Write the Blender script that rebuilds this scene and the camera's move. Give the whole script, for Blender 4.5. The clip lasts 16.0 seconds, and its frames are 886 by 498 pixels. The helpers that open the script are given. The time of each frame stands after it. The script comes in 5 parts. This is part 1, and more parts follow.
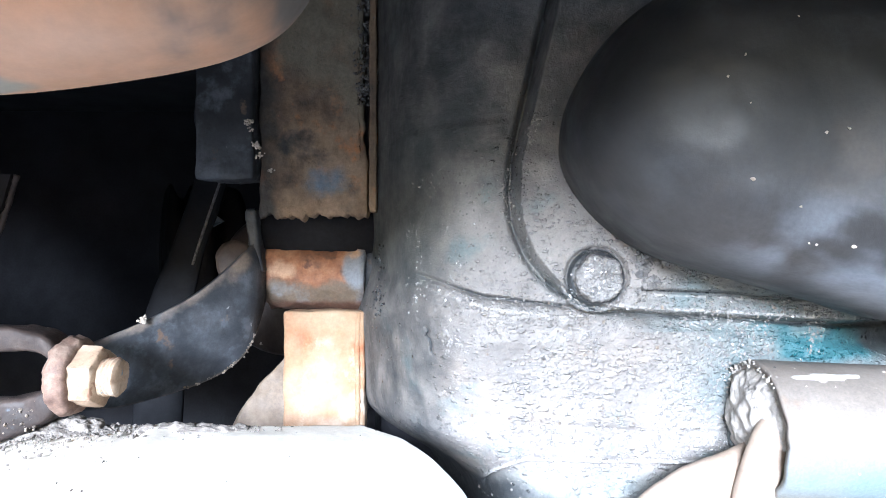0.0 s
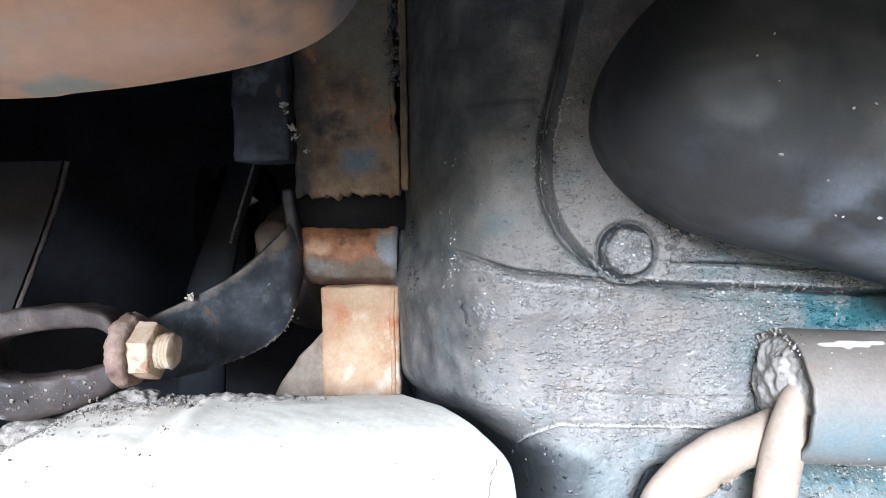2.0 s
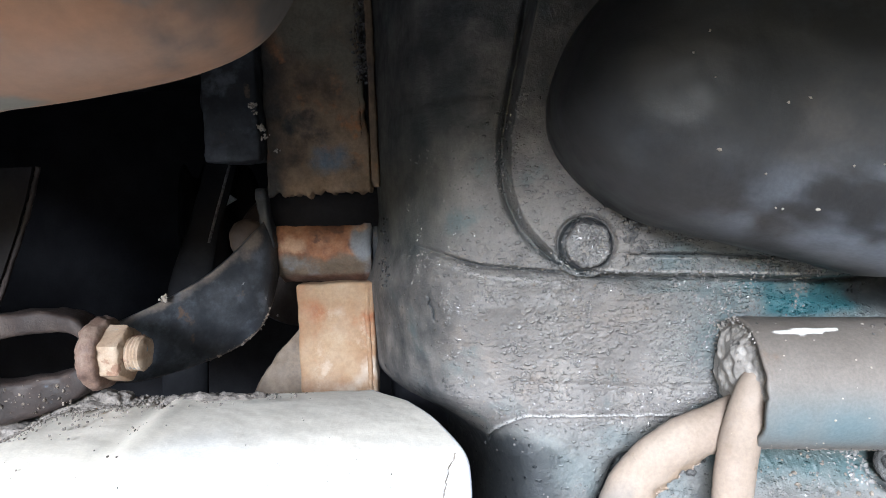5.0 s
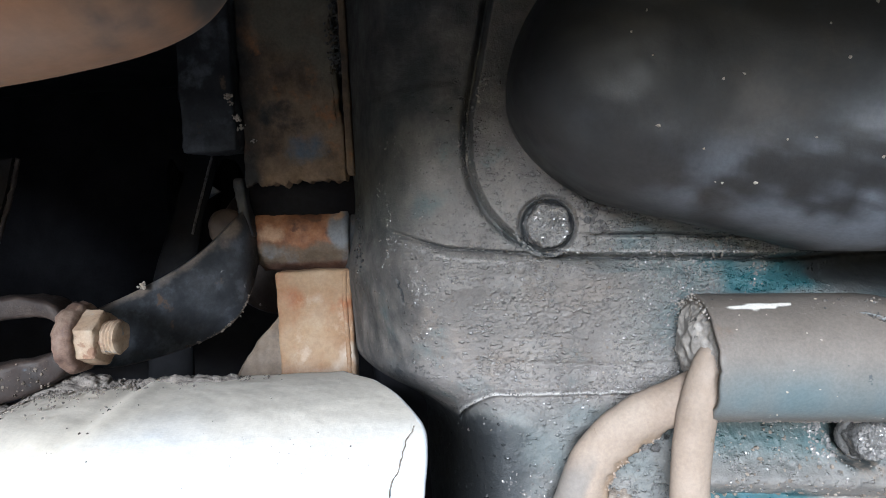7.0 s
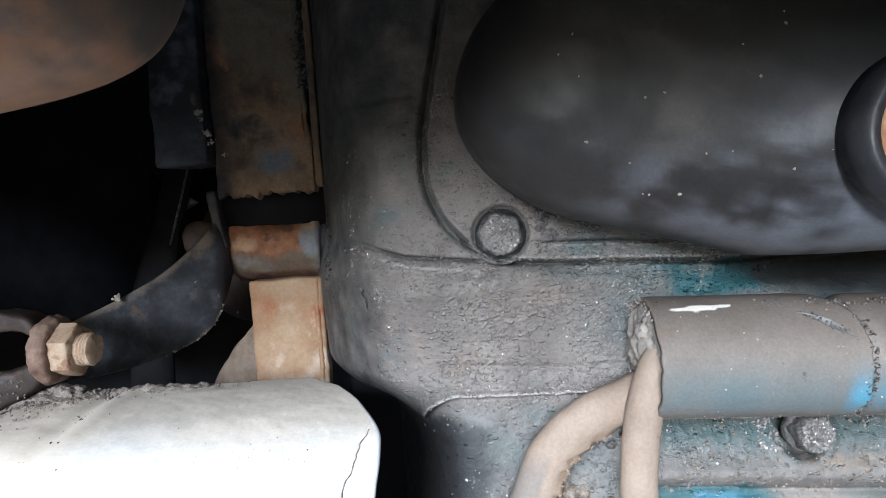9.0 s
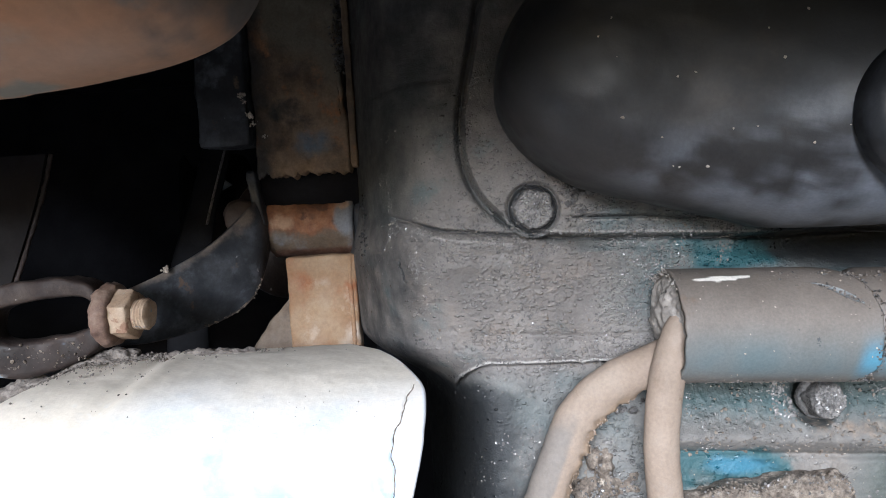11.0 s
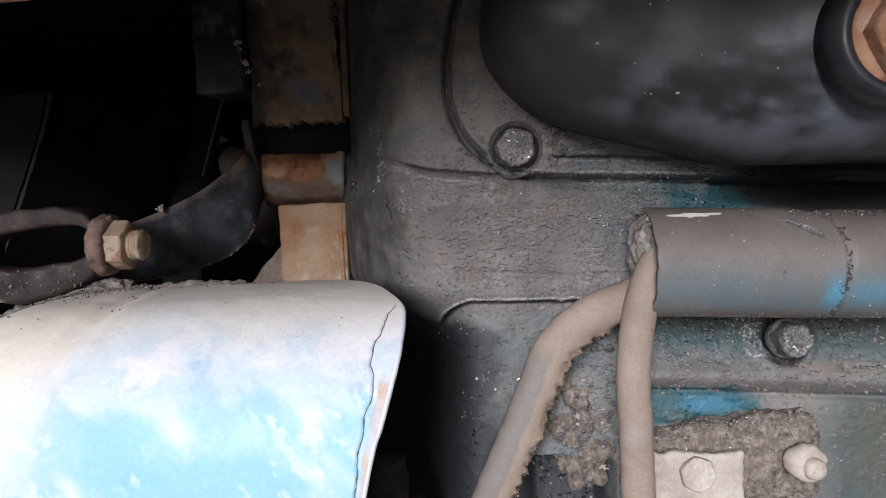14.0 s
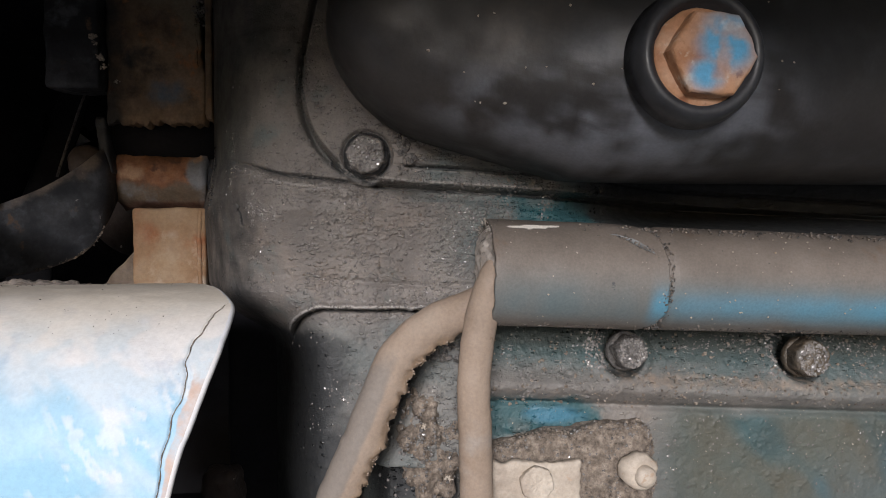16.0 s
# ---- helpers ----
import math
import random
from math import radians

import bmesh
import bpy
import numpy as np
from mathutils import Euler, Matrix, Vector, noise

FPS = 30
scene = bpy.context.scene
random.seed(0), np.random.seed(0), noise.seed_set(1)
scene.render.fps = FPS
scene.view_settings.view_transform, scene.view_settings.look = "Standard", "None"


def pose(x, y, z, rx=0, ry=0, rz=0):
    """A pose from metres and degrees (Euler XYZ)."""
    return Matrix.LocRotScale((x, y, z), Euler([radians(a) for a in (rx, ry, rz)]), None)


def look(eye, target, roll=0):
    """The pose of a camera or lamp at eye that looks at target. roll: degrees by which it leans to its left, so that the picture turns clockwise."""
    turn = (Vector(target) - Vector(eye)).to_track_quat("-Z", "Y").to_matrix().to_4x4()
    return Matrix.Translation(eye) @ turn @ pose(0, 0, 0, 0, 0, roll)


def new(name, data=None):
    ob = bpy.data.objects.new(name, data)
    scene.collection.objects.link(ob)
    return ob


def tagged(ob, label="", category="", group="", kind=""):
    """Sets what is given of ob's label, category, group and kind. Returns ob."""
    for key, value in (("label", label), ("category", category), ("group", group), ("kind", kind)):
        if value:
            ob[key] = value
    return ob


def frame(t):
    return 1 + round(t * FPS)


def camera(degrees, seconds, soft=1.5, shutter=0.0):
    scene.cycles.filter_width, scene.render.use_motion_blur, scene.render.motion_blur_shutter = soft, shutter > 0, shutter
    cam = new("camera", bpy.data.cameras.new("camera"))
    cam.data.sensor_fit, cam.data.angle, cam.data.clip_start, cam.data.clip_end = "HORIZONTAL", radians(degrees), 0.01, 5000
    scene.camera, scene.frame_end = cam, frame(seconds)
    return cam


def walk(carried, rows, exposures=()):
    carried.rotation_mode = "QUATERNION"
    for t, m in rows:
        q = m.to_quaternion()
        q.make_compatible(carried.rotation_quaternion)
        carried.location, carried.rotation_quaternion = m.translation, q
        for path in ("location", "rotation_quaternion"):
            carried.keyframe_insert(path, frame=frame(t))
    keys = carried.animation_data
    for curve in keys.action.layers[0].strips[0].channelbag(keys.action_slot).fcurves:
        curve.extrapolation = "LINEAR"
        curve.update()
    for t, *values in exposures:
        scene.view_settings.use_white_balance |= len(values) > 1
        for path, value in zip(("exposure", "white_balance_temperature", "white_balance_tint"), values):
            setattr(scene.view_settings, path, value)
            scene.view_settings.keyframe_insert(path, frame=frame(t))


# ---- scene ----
cam = camera(68.1, 16.0, 0.55)
METRES, EYE, TILT, LEAN, TURN = 0.35, 0.6, 0.0, 0.0, 0.0
ROWS = [
    (0.0, 0.0, 0.0, 0.0, -0.0, 0.0, 0.0),
    (0.5, -0.0213, -0.0544, -0.0101, 2.07, -0.73, -0.45),
    (1.0, -0.0243, -0.0669, 0.0041, 2.75, -0.97, -0.39),
    (1.5, -0.002, -0.0478, 0.0307, 2.73, -1.71, 0.9),
    (2.0, -0.0205, -0.0366, 0.0045, 1.71, -2.29, 0.92),
    (2.5, -0.0126, -0.048, 0.0465, 1.65, -2.67, 1.73),
    (3.0, -0.0178, -0.0605, 0.0607, 2.14, -2.68, 2.72),
    (3.5, 0.0164, -0.0568, 0.0619, 1.39, -2.25, 2.64),
    (4.0, 0.0256, -0.0468, 0.0306, 1.7, -2.84, 2.23),
    (6.5, 0.0652, -0.0565, 0.0022, 1.83, -3.37, 2.72),
    (7.0, 0.0878, -0.0697, -0.0091, 1.95, -3.39, 2.98),
    (7.5, 0.1302, -0.0654, -0.0081, 1.58, -3.71, 3.37),
    (8.0, 0.1493, -0.0888, -0.0049, 1.85, -3.45, 3.81),
    (10.5, 0.1346, -0.1253, 0.0123, 1.24, -3.56, 4.42),
    (11.0, 0.0991, -0.1749, -0.026, 2.07, -3.7, 3.5),
    (11.5, 0.0893, -0.1784, -0.0711, 2.05, -4.01, 2.92),
    (12.0, 0.0813, -0.1881, -0.0907, 2.22, -4.13, 2.36),
    (12.5, 0.0809, -0.1811, -0.1101, 2.25, -4.46, 2.23),
    (13.0, 0.0917, -0.1757, -0.102, 1.99, -4.44, 2.41),
    (13.5, 0.113, -0.1766, -0.1185, 1.74, -4.58, 2.55),
    (14.0, 0.1199, -0.2192, -0.1194, 2.06, -4.2, 2.3),
    (14.5, 0.1099, -0.2578, -0.129, 2.6, -3.61, 1.88),
    (15.0, 0.1175, -0.2673, -0.1413, 1.88, -2.89, 1.26),
    (15.5, 0.1587, -0.2589, -0.1565, -0.83, -2.77, 1.02),
    (16.0, 0.2293, -0.2219, -0.1592, -5.23, -1.76, 0.1),
]
EXPOSURES = [(0.0, 2.82, 5150, 6), (0.5, 2.65, 5200, 6), (1.5, 2.25, 5200, 5), (3.5, 1.88, 5400, 6), (4.0, 1.88, 5400, 6), (6.3, 1.14, 5450, 5), (7.5, 1.18, 5450, 5), (10.5, 0.97, 5600, 8), (12.0, 0.78, 5650, 9), (13.0, 0.52, 5800, 12), (14.5, 0.2, 5950, 13), (16.0, 0.13, 6350, 13)]
walk(cam, [(t, pose(0, 0, EYE, TILT, LEAN, TURN) @ pose(METRES * x, METRES * y, METRES * z, 90 + pitch, roll, yaw)) for t, x, y, z, yaw, pitch, roll in ROWS], EXPOSURES)

# ---- world, sun, exposure ----
SUN_EL, SUN_AZ = 17.0, -11.0   # degrees; azimuth from straight behind the lens towards the right
world = bpy.data.worlds.new("sky")
scene.world = world
world.use_nodes = True
wn = world.node_tree.nodes
sky = wn.new("ShaderNodeTexSky")
sky.sky_type, sky.sun_disc = "NISHITA", False
sky.sun_elevation, sky.sun_rotation = radians(SUN_EL), radians(180 - SUN_AZ)
world.node_tree.links.new(sky.outputs[0], wn["Background"].inputs[0])
wn["Background"].inputs[1].default_value = 0.05
sun = new("sun", bpy.data.lights.new("sun", "SUN"))
sun.data.energy, sun.data.angle, sun.data.color = 4.0, radians(20), (1.0, 0.97, 0.95)
away = Vector((math.sin(radians(SUN_AZ)) * math.cos(radians(SUN_EL)), -math.cos(radians(SUN_AZ)) * math.cos(radians(SUN_EL)), math.sin(radians(SUN_EL))))
sun.matrix_world = look(away * 20, (0, 0, 0))


# ---- numeric noise ----
def lattice(ix, iy, seed):
    h = np.sin(ix * 127.1 + iy * 311.7 + seed * 74.7) * 43758.5453
    return h - np.floor(h)


def vnoise(x, y, seed=0):
    ix, iy = np.floor(x), np.floor(y)
    fx, fy = x - ix, y - iy
    fx, fy = fx * fx * (3 - 2 * fx), fy * fy * (3 - 2 * fy)
    a, b = lattice(ix, iy, seed), lattice(ix + 1, iy, seed)
    c, d = lattice(ix, iy + 1, seed), lattice(ix + 1, iy + 1, seed)
    return (a + (b - a) * fx) * (1 - fy) + (c + (d - c) * fx) * fy


def fbm(x, y, size, octaves=4, seed=0):
    total, amp, norm = 0.0, 1.0, 0.0
    for k in range(octaves):
        total = total + amp * vnoise(x / size * 2 ** k, y / size * 2 ** k, seed + 7 * k)
        norm, amp = norm + amp, amp * 0.5
    return total / norm


def step(a, b, x):
    u = np.clip((x - a) / (b - a), 0, 1)
    return u * u * (3 - 2 * u)


def bell(x, c, w):
    return np.exp(-((x - c) / w) ** 2)


# ---- materials ----
def mat(name, ramp, scale=40.0, rough=(0.5, 0.85), metal=0.0, bump=0.3, fine=700.0, patches=(), masks=(), vary=0.15, depth=0.002, spec=0.5, oil=None, relief=None):
    """ramp: colours along a coarse noise; patches: (colour, scale, low, high, offset) along further noises;
    masks: (attribute, colour, breakup scale) laid on where the mesh carries the attribute;
    relief: (attribute, scale, low, high, height, colour of the pits): crisp blisters with paler crests, and pits."""
    m = bpy.data.materials.new(name)
    m.use_nodes = True
    nt = m.node_tree
    n, link = nt.nodes, nt.links.new
    shader = n["Principled BSDF"]
    place = n.new("ShaderNodeTexCoord").outputs["Object"]

    def noise_at(sc, offset=0.0, detail=6.0, rgh=0.6):
        mp = n.new("ShaderNodeMapping")
        mp.inputs["Location"].default_value = (offset, offset * 1.7, offset * 0.6)
        link(place, mp.inputs["Vector"])
        t = n.new("ShaderNodeTexNoise")
        t.inputs["Scale"].default_value, t.inputs["Detail"].default_value, t.inputs["Roughness"].default_value = sc, detail, rgh
        link(mp.outputs[0], t.inputs["Vector"])
        return t.outputs["Fac"]

    def span(value, lo, hi, a=0.0, b=1.0):
        r = n.new("ShaderNodeMapRange")
        r.interpolation_type = "SMOOTHSTEP"
        for key, v in (("From Min", lo), ("From Max", hi), ("To Min", a), ("To Max", b)):
            r.inputs[key].default_value = v
        link(value, r.inputs["Value"])
        return r.outputs[0]

    def mixed(fac, a, b, mode="MIX"):
        x = n.new("ShaderNodeMix")
        x.data_type, x.blend_type = "RGBA", mode
        if isinstance(fac, float):
            x.inputs["Factor"].default_value = fac
        else:
            link(fac, x.inputs["Factor"])
        for s, v in ((6, a), (7, b)):
            if isinstance(v, tuple):
                x.inputs[s].default_value = (*v, 1)
            else:
                link(v, x.inputs[s])
        return x.outputs[2]

    def maths(op, a, b):
        x = n.new("ShaderNodeMath")
        x.operation = op
        for s, v in ((0, a), (1, b)):
            if isinstance(v, (int, float)):
                x.inputs[s].default_value = v
            else:
                link(v, x.inputs[s])
        return x.outputs[0]

    coarse = noise_at(scale)
    cr = n.new("ShaderNodeValToRGB")
    els = cr.color_ramp.elements
    while len(els) < len(ramp):
        els.new(0.5)
    for e, (p, c) in zip(els, sorted(ramp)):
        e.position, e.color = p, (*c, 1)
    link(coarse, cr.inputs[0])
    col = cr.outputs[0]
    for c, sc, lo, hi, off in patches:
        col = mixed(span(noise_at(sc, off), lo, hi), col, c)
    if relief:
        ra = n.new("ShaderNodeAttribute")
        ra.attribute_name = relief[0]
        squeeze = n.new("ShaderNodeMapping")
        squeeze.inputs["Scale"].default_value, squeeze.inputs["Rotation"].default_value = (0.62, 1.0, 1.15), (0, 0.12, 0)
        link(place, squeeze.inputs["Vector"])
        wobble = n.new("ShaderNodeTexNoise")
        wobble.inputs["Scale"].default_value, wobble.inputs["Detail"].default_value = relief[1] * 1.3, 2.0
        link(place, wobble.inputs["Vector"])
        bent = n.new("ShaderNodeVectorMath")
        bent.operation = "MULTIPLY_ADD"
        link(wobble.outputs["Color"], bent.inputs[0])
        bent.inputs[1].default_value = (1.1 / relief[1],) * 3
        link(squeeze.outputs[0], bent.inputs[2])

        def cells(sc, lo, hi, few, many):
            """Round humps on scattered cells: full height within lo, gone past hi, on the cells whose chance passes few..many."""
            v = n.new("ShaderNodeTexVoronoi")
            v.inputs["Scale"].default_value = sc
            link(bent.outputs[0], v.inputs["Vector"])
            part_of = n.new("ShaderNodeSeparateColor")
            link(v.outputs["Color"], part_of.inputs[0])
            chance = maths("ADD", part_of.outputs[0], maths("MULTIPLY", maths("SUBTRACT", ra.outputs["Fac"], 1.0), 0.55))
            return maths("MULTIPLY", span(v.outputs["Distance"], hi, lo), span(chance, few, many))

        raised = maths("MAXIMUM", cells(relief[1], 0.10, relief[2], 0.42, 0.62), maths("MULTIPLY", cells(relief[1] * 2.1, 0.10, relief[2], 0.50, 0.70), 0.55))
        sunk = cells(relief[1] * 0.62, 0.08, relief[3], 0.95, 0.97)
        # crests get a paler colour that stands in for their glints
        col = mixed(maths("MULTIPLY", raised, 0.55), mixed(sunk, col, relief[5]), (0.42, 0.40, 0.385))
    for attr, c, sc in masks:
        at = n.new("ShaderNodeAttribute")
        at.attribute_name = attr
        if not sc:
            col = mixed(at.outputs["Fac"], col, c)
            continue
        edge = maths("ADD", at.outputs["Fac"], maths("MULTIPLY", maths("SUBTRACT", noise_at(sc, 3.3), 0.5), 1.1))
        col = mixed(span(edge, 0.18, 0.82), col, c)
    grain = noise_at(fine, 1.1, 4.0, 0.7)
    tone = span(grain, 0.25, 0.75, 1 - vary, 1 + vary)
    comb = n.new("ShaderNodeCombineColor")
    for k in range(3):
        link(tone, comb.inputs[k])
    col = mixed(1.0, col, comb.outputs[0], "MULTIPLY")
    link(col, shader.inputs["Base Color"])
    gloss = span(noise_at(scale * 3, 5.0), 0.3, 0.7, rough[0], rough[1])
    if relief:
        gloss = maths("SUBTRACT", gloss, maths("MULTIPLY", span(raised, 0.02, 0.25), 0.50))
    if oil:         # (attribute or scale, low, high, roughness): wet, oily spots
        if isinstance(oil[0], str):
            wa = n.new("ShaderNodeAttribute")
            wa.attribute_name = oil[0]
            wet = span(wa.outputs["Fac"], oil[1], oil[2])
        else:
            wet = span(noise_at(oil[0], 8.0), oil[1], oil[2])
        gloss = maths("ADD", maths("MULTIPLY", gloss, maths("SUBTRACT", 1.0, wet)), maths("MULTIPLY", wet, oil[3]))
    link(gloss, shader.inputs["Roughness"])
    shader.inputs["Metallic"].default_value = metal
    shader.inputs["Specular IOR Level"].default_value = spec
    if bump:
        height = maths("ADD", maths("MULTIPLY", grain, 0.6), noise_at(fine * 0.25, 2.0))
        b = n.new("ShaderNodeBump")
        b.inputs["Strength"].default_value, b.inputs["Distance"].default_value = bump, depth
        link(height, b.inputs["Height"])
        if relief:
            b2 = n.new("ShaderNodeBump")
            b2.inputs["Strength"].default_value, b2.inputs["Distance"].default_value = 1.0, relief[4]
            link(maths("SUBTRACT", raised, sunk), b2.inputs["Height"])
            link(b.outputs[0], b2.inputs["Normal"])
            b = b2
        link(b.outputs[0], shader.inputs["Normal"])
    return m


M = {}
# the two dark masks carry painted shade as well as grime
M["block"] = mat("dusty_cast_iron", [(0.3, (0.115, 0.103, 0.095)), (0.5, (0.172, 0.154, 0.142)), (0.7, (0.225, 0.202, 0.183))], 45,
                 (0.58, 0.82), 0, 0.45, 1000,
                 patches=[((0.21, 0.172, 0.145), 14, 0.52, 0.72, 0.4), ((0.115, 0.146, 0.146), 30, 0.55, 0.75, 2.2), ((0.04, 0.038, 0.036), 200, 0.68, 0.74, 7.0)],
                 masks=[("teal", (0.022, 0.086, 0.100), 0), ("blue", (0.030, 0.190, 0.31), 0), ("grime_shade", (0.022, 0.024, 0.026), 40), ("slime_shade", (0.032, 0.042, 0.038), 0), ("worn", (0.36, 0.335, 0.315), 300), ("olive", (0.085, 0.068, 0.042), 0), ("soil", (0.24, 0.18, 0.135), 220)],
                 depth=0.0014, spec=0.75, oil=("wet", 0.1, 0.9, 0.30), vary=0.14, relief=("blister", 470.0, 0.60, 0.30, 0.0012, (0.07, 0.065, 0.06)))
M["bolt"] = mat("dirty_bolt_steel", [(0.35, (0.05, 0.048, 0.046)), (0.65, (0.17, 0.158, 0.15))], 120, (0.3, 0.55), 0.1, 0.8, 1100, oil=(420.0, 0.46, 0.56, 0.13),
                patches=[((0.04, 0.04, 0.04), 260, 0.6, 0.68, 1.0)])
M["dusty"] = mat("dust_caked_bolt", [(0.35, (0.13, 0.122, 0.118)), (0.65, (0.25, 0.232, 0.22))], 120, (0.3, 0.55), 0, 0.7, 900, oil=(420.0, 0.46, 0.56, 0.14),
                 patches=[((0.05, 0.05, 0.05), 320, 0.64, 0.70, 1.0)], vary=0.12)
M["tanbolt"] = mat("brown_oily_bolt", [(0.35, (0.045, 0.037, 0.028)), (0.65, (0.105, 0.082, 0.060))], 90, (0.35, 0.6), 0, 0.4, 800, oil=(300.0, 0.52, 0.6, 0.16), patches=[((0.05, 0.045, 0.04), 200, 0.6, 0.68, 1.0)], vary=0.12)
M["wet"] = mat("oily_glinting_grit", [(0.35, (0.10, 0.095, 0.092)), (0.65, (0.22, 0.205, 0.195))], 200, (0.06, 0.22), 0, 0.3, 1500, vary=0.2, depth=0.0006, spec=1.0)
M["gloss"] = mat("black_oil", [(0.3, (0.02, 0.02, 0.022)), (0.7, (0.05, 0.05, 0.052))], 200, (0.08, 0.16), 0, 0.1, 900, spec=0.8)
M["cover"] = mat("grimy_black_steel", [(0.3, (0.0062, 0.0067, 0.0075)), (0.52, (0.011, 0.0117, 0.0135)), (0.75, (0.021, 0.0223, 0.026))], 16, (0.46, 0.64), 0, 0.15, 500,
                 patches=[((0.035, 0.037, 0.043), 26, 0.54, 0.72, 1.6), ((0.035, 0.027, 0.022), 11, 0.6, 0.75, 4.0)], masks=[("film_sheen", (0.062, 0.056, 0.054), 0), ("smudge_sheen", (0.20, 0.214, 0.25), 0)], vary=0.12, depth=0.001, spec=0.5)
M["rubber"] = mat("black_rubber_boot", [(0.3, (0.02, 0.021, 0.024)), (0.7, (0.05, 0.052, 0.06))], 60, (0.35, 0.55), 0, 0.15, 500, vary=0.15, depth=0.001)
M["bigbolt"] = mat("rusty_bolt_with_blue_paint", [(0.3, (0.34, 0.15, 0.07)), (0.5, (0.50, 0.27, 0.155)), (0.7, (0.58, 0.38, 0.26))], 60, (0.45, 0.75), 0, 0.25, 600,
                   patches=[((0.62, 0.50, 0.40), 130, 0.56, 0.70, 2.0), ((0.28, 0.12, 0.06), 90, 0.60, 0.70, 5.0)], masks=[("paint", (0.10, 0.35, 0.58), 0), ("bare", (0.62, 0.66, 0.68), 160)], vary=0.1, depth=0.001)
M["rust"] = mat("rusted_steel_plate", [(0.3, (0.055, 0.04, 0.033)), (0.48, (0.17, 0.115, 0.07)), (0.7, (0.29, 0.205, 0.135))], 30, (0.6, 0.9), 0, 0.6, 500,
                patches=[((0.34, 0.15, 0.06), 40, 0.54, 0.66, 2.7), ((0.03, 0.03, 0.03), 22, 0.54, 0.7, 9.0)], masks=[("olive", (0.155, 0.135, 0.10), 45), ("fleck", (0.12, 0.165, 0.22), 70), ("darkened", (0.035, 0.032, 0.03), 35)], depth=0.0012)
M["collar"] = mat("orange_rust_collar", [(0.3, (0.12, 0.052, 0.028)), (0.5, (0.24, 0.105, 0.05)), (0.72, (0.34, 0.175, 0.095))], 55, (0.6, 0.9), 0, 0.4, 500,
                  patches=[((0.12, 0.05, 0.03), 60, 0.58, 0.66, 3.0)], masks=[("drab", (0.125, 0.092, 0.064), 90), ("grey", (0.18, 0.185, 0.20), 90), ("darkened", (0.09, 0.042, 0.026), 90), ("pale", (0.42, 0.26, 0.165), 140)], depth=0.0012)
M["tan"] = mat("tan_weathered_plate", [(0.3, (0.232, 0.121, 0.060)), (0.48, (0.290, 0.180, 0.102)), (0.66, (0.355, 0.252, 0.158))], 24, (0.6, 0.9), 0, 0.35, 400,
               patches=[((0.27, 0.105, 0.045), 26, 0.52, 0.68, 1.2), ((0.43, 0.32, 0.23), 44, 0.56, 0.70, 6.2)], masks=[("white", (0.44, 0.355, 0.28), 70)], depth=0.0010, vary=0.1)
M["dustfoot"] = mat("grey_tan_dust", [(0.3, (0.12, 0.088, 0.064)), (0.7, (0.22, 0.165, 0.120))], 40, (0.6, 0.9), 0, 0.3, 400, depth=0.001)
# grey-blue patches and the sheen mask put highlights into the colour
M["arm"] = mat("dark_steel_arm", [(0.3, (0.010, 0.011, 0.013)), (0.52, (0.024, 0.026, 0.031)), (0.72, (0.06, 0.062, 0.07))], 26, (0.45, 0.7), 0.0, 0.3, 500,
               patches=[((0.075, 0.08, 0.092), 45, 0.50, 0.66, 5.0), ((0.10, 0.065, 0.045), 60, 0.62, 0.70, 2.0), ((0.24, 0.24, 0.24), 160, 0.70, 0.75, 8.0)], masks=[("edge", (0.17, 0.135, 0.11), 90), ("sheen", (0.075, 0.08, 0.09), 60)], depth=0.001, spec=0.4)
M["link"] = mat("brown_black_link", [(0.3, (0.015, 0.011, 0.010)), (0.55, (0.036, 0.026, 0.023)), (0.75, (0.080, 0.060, 0.050))], 35, (0.45, 0.75), 0, 0.4, 500,
                patches=[((0.35, 0.31, 0.28), 190, 0.67, 0.72, 2.0)], masks=[("pale", (0.42, 0.43, 0.45), 120), ("blue", (0.10, 0.30, 0.52), 120)], depth=0.0012, spec=0.25)
M["lug"] = mat("brown_lug", [(0.3, (0.030, 0.021, 0.017)), (0.7, (0.075, 0.052, 0.042))], 60, (0.55, 0.8), 0, 0.3, 500, depth=0.001)
M["nut"] = mat("tan_nut", [(0.3, (0.21, 0.135, 0.085)), (0.5, (0.33, 0.235, 0.16)), (0.7, (0.42, 0.33, 0.245))], 70, (0.5, 0.8), 0, 0.2, 700,
               patches=[((0.22, 0.125, 0.080), 90, 0.58, 0.66, 1.5), ((0.15, 0.22, 0.27), 80, 0.64, 0.70, 4.4)], depth=0.0003)
M["washer"] = mat("rusty_crusted_washer", [(0.3, (0.075, 0.042, 0.032)), (0.5, (0.17, 0.108, 0.080)), (0.7, (0.27, 0.20, 0.155))], 90, (0.6, 0.9), 0, 0.5, 600, depth=0.001)
M["guard"] = mat("chalky_pale_blue_paint", [(0.35, (0.62, 0.635, 0.675)), (0.62, (0.69, 0.68, 0.68))], 20, (0.5, 0.75), 0, 0.15, 420,
                 patches=[((0.36, 0.31, 0.27), 190, 0.70, 0.74, 3.1), ((0.50, 0.53, 0.60), 55, 0.55, 0.70, 6.0)],
                 masks=[("blue", (0.22, 0.46, 0.64), 0), ("dust", (0.69, 0.625, 0.54), 0), ("flaked", (0.64, 0.65, 0.67), 0), ("primer", (0.48, 0.36, 0.305), 150)], vary=0.06, depth=0.0015)
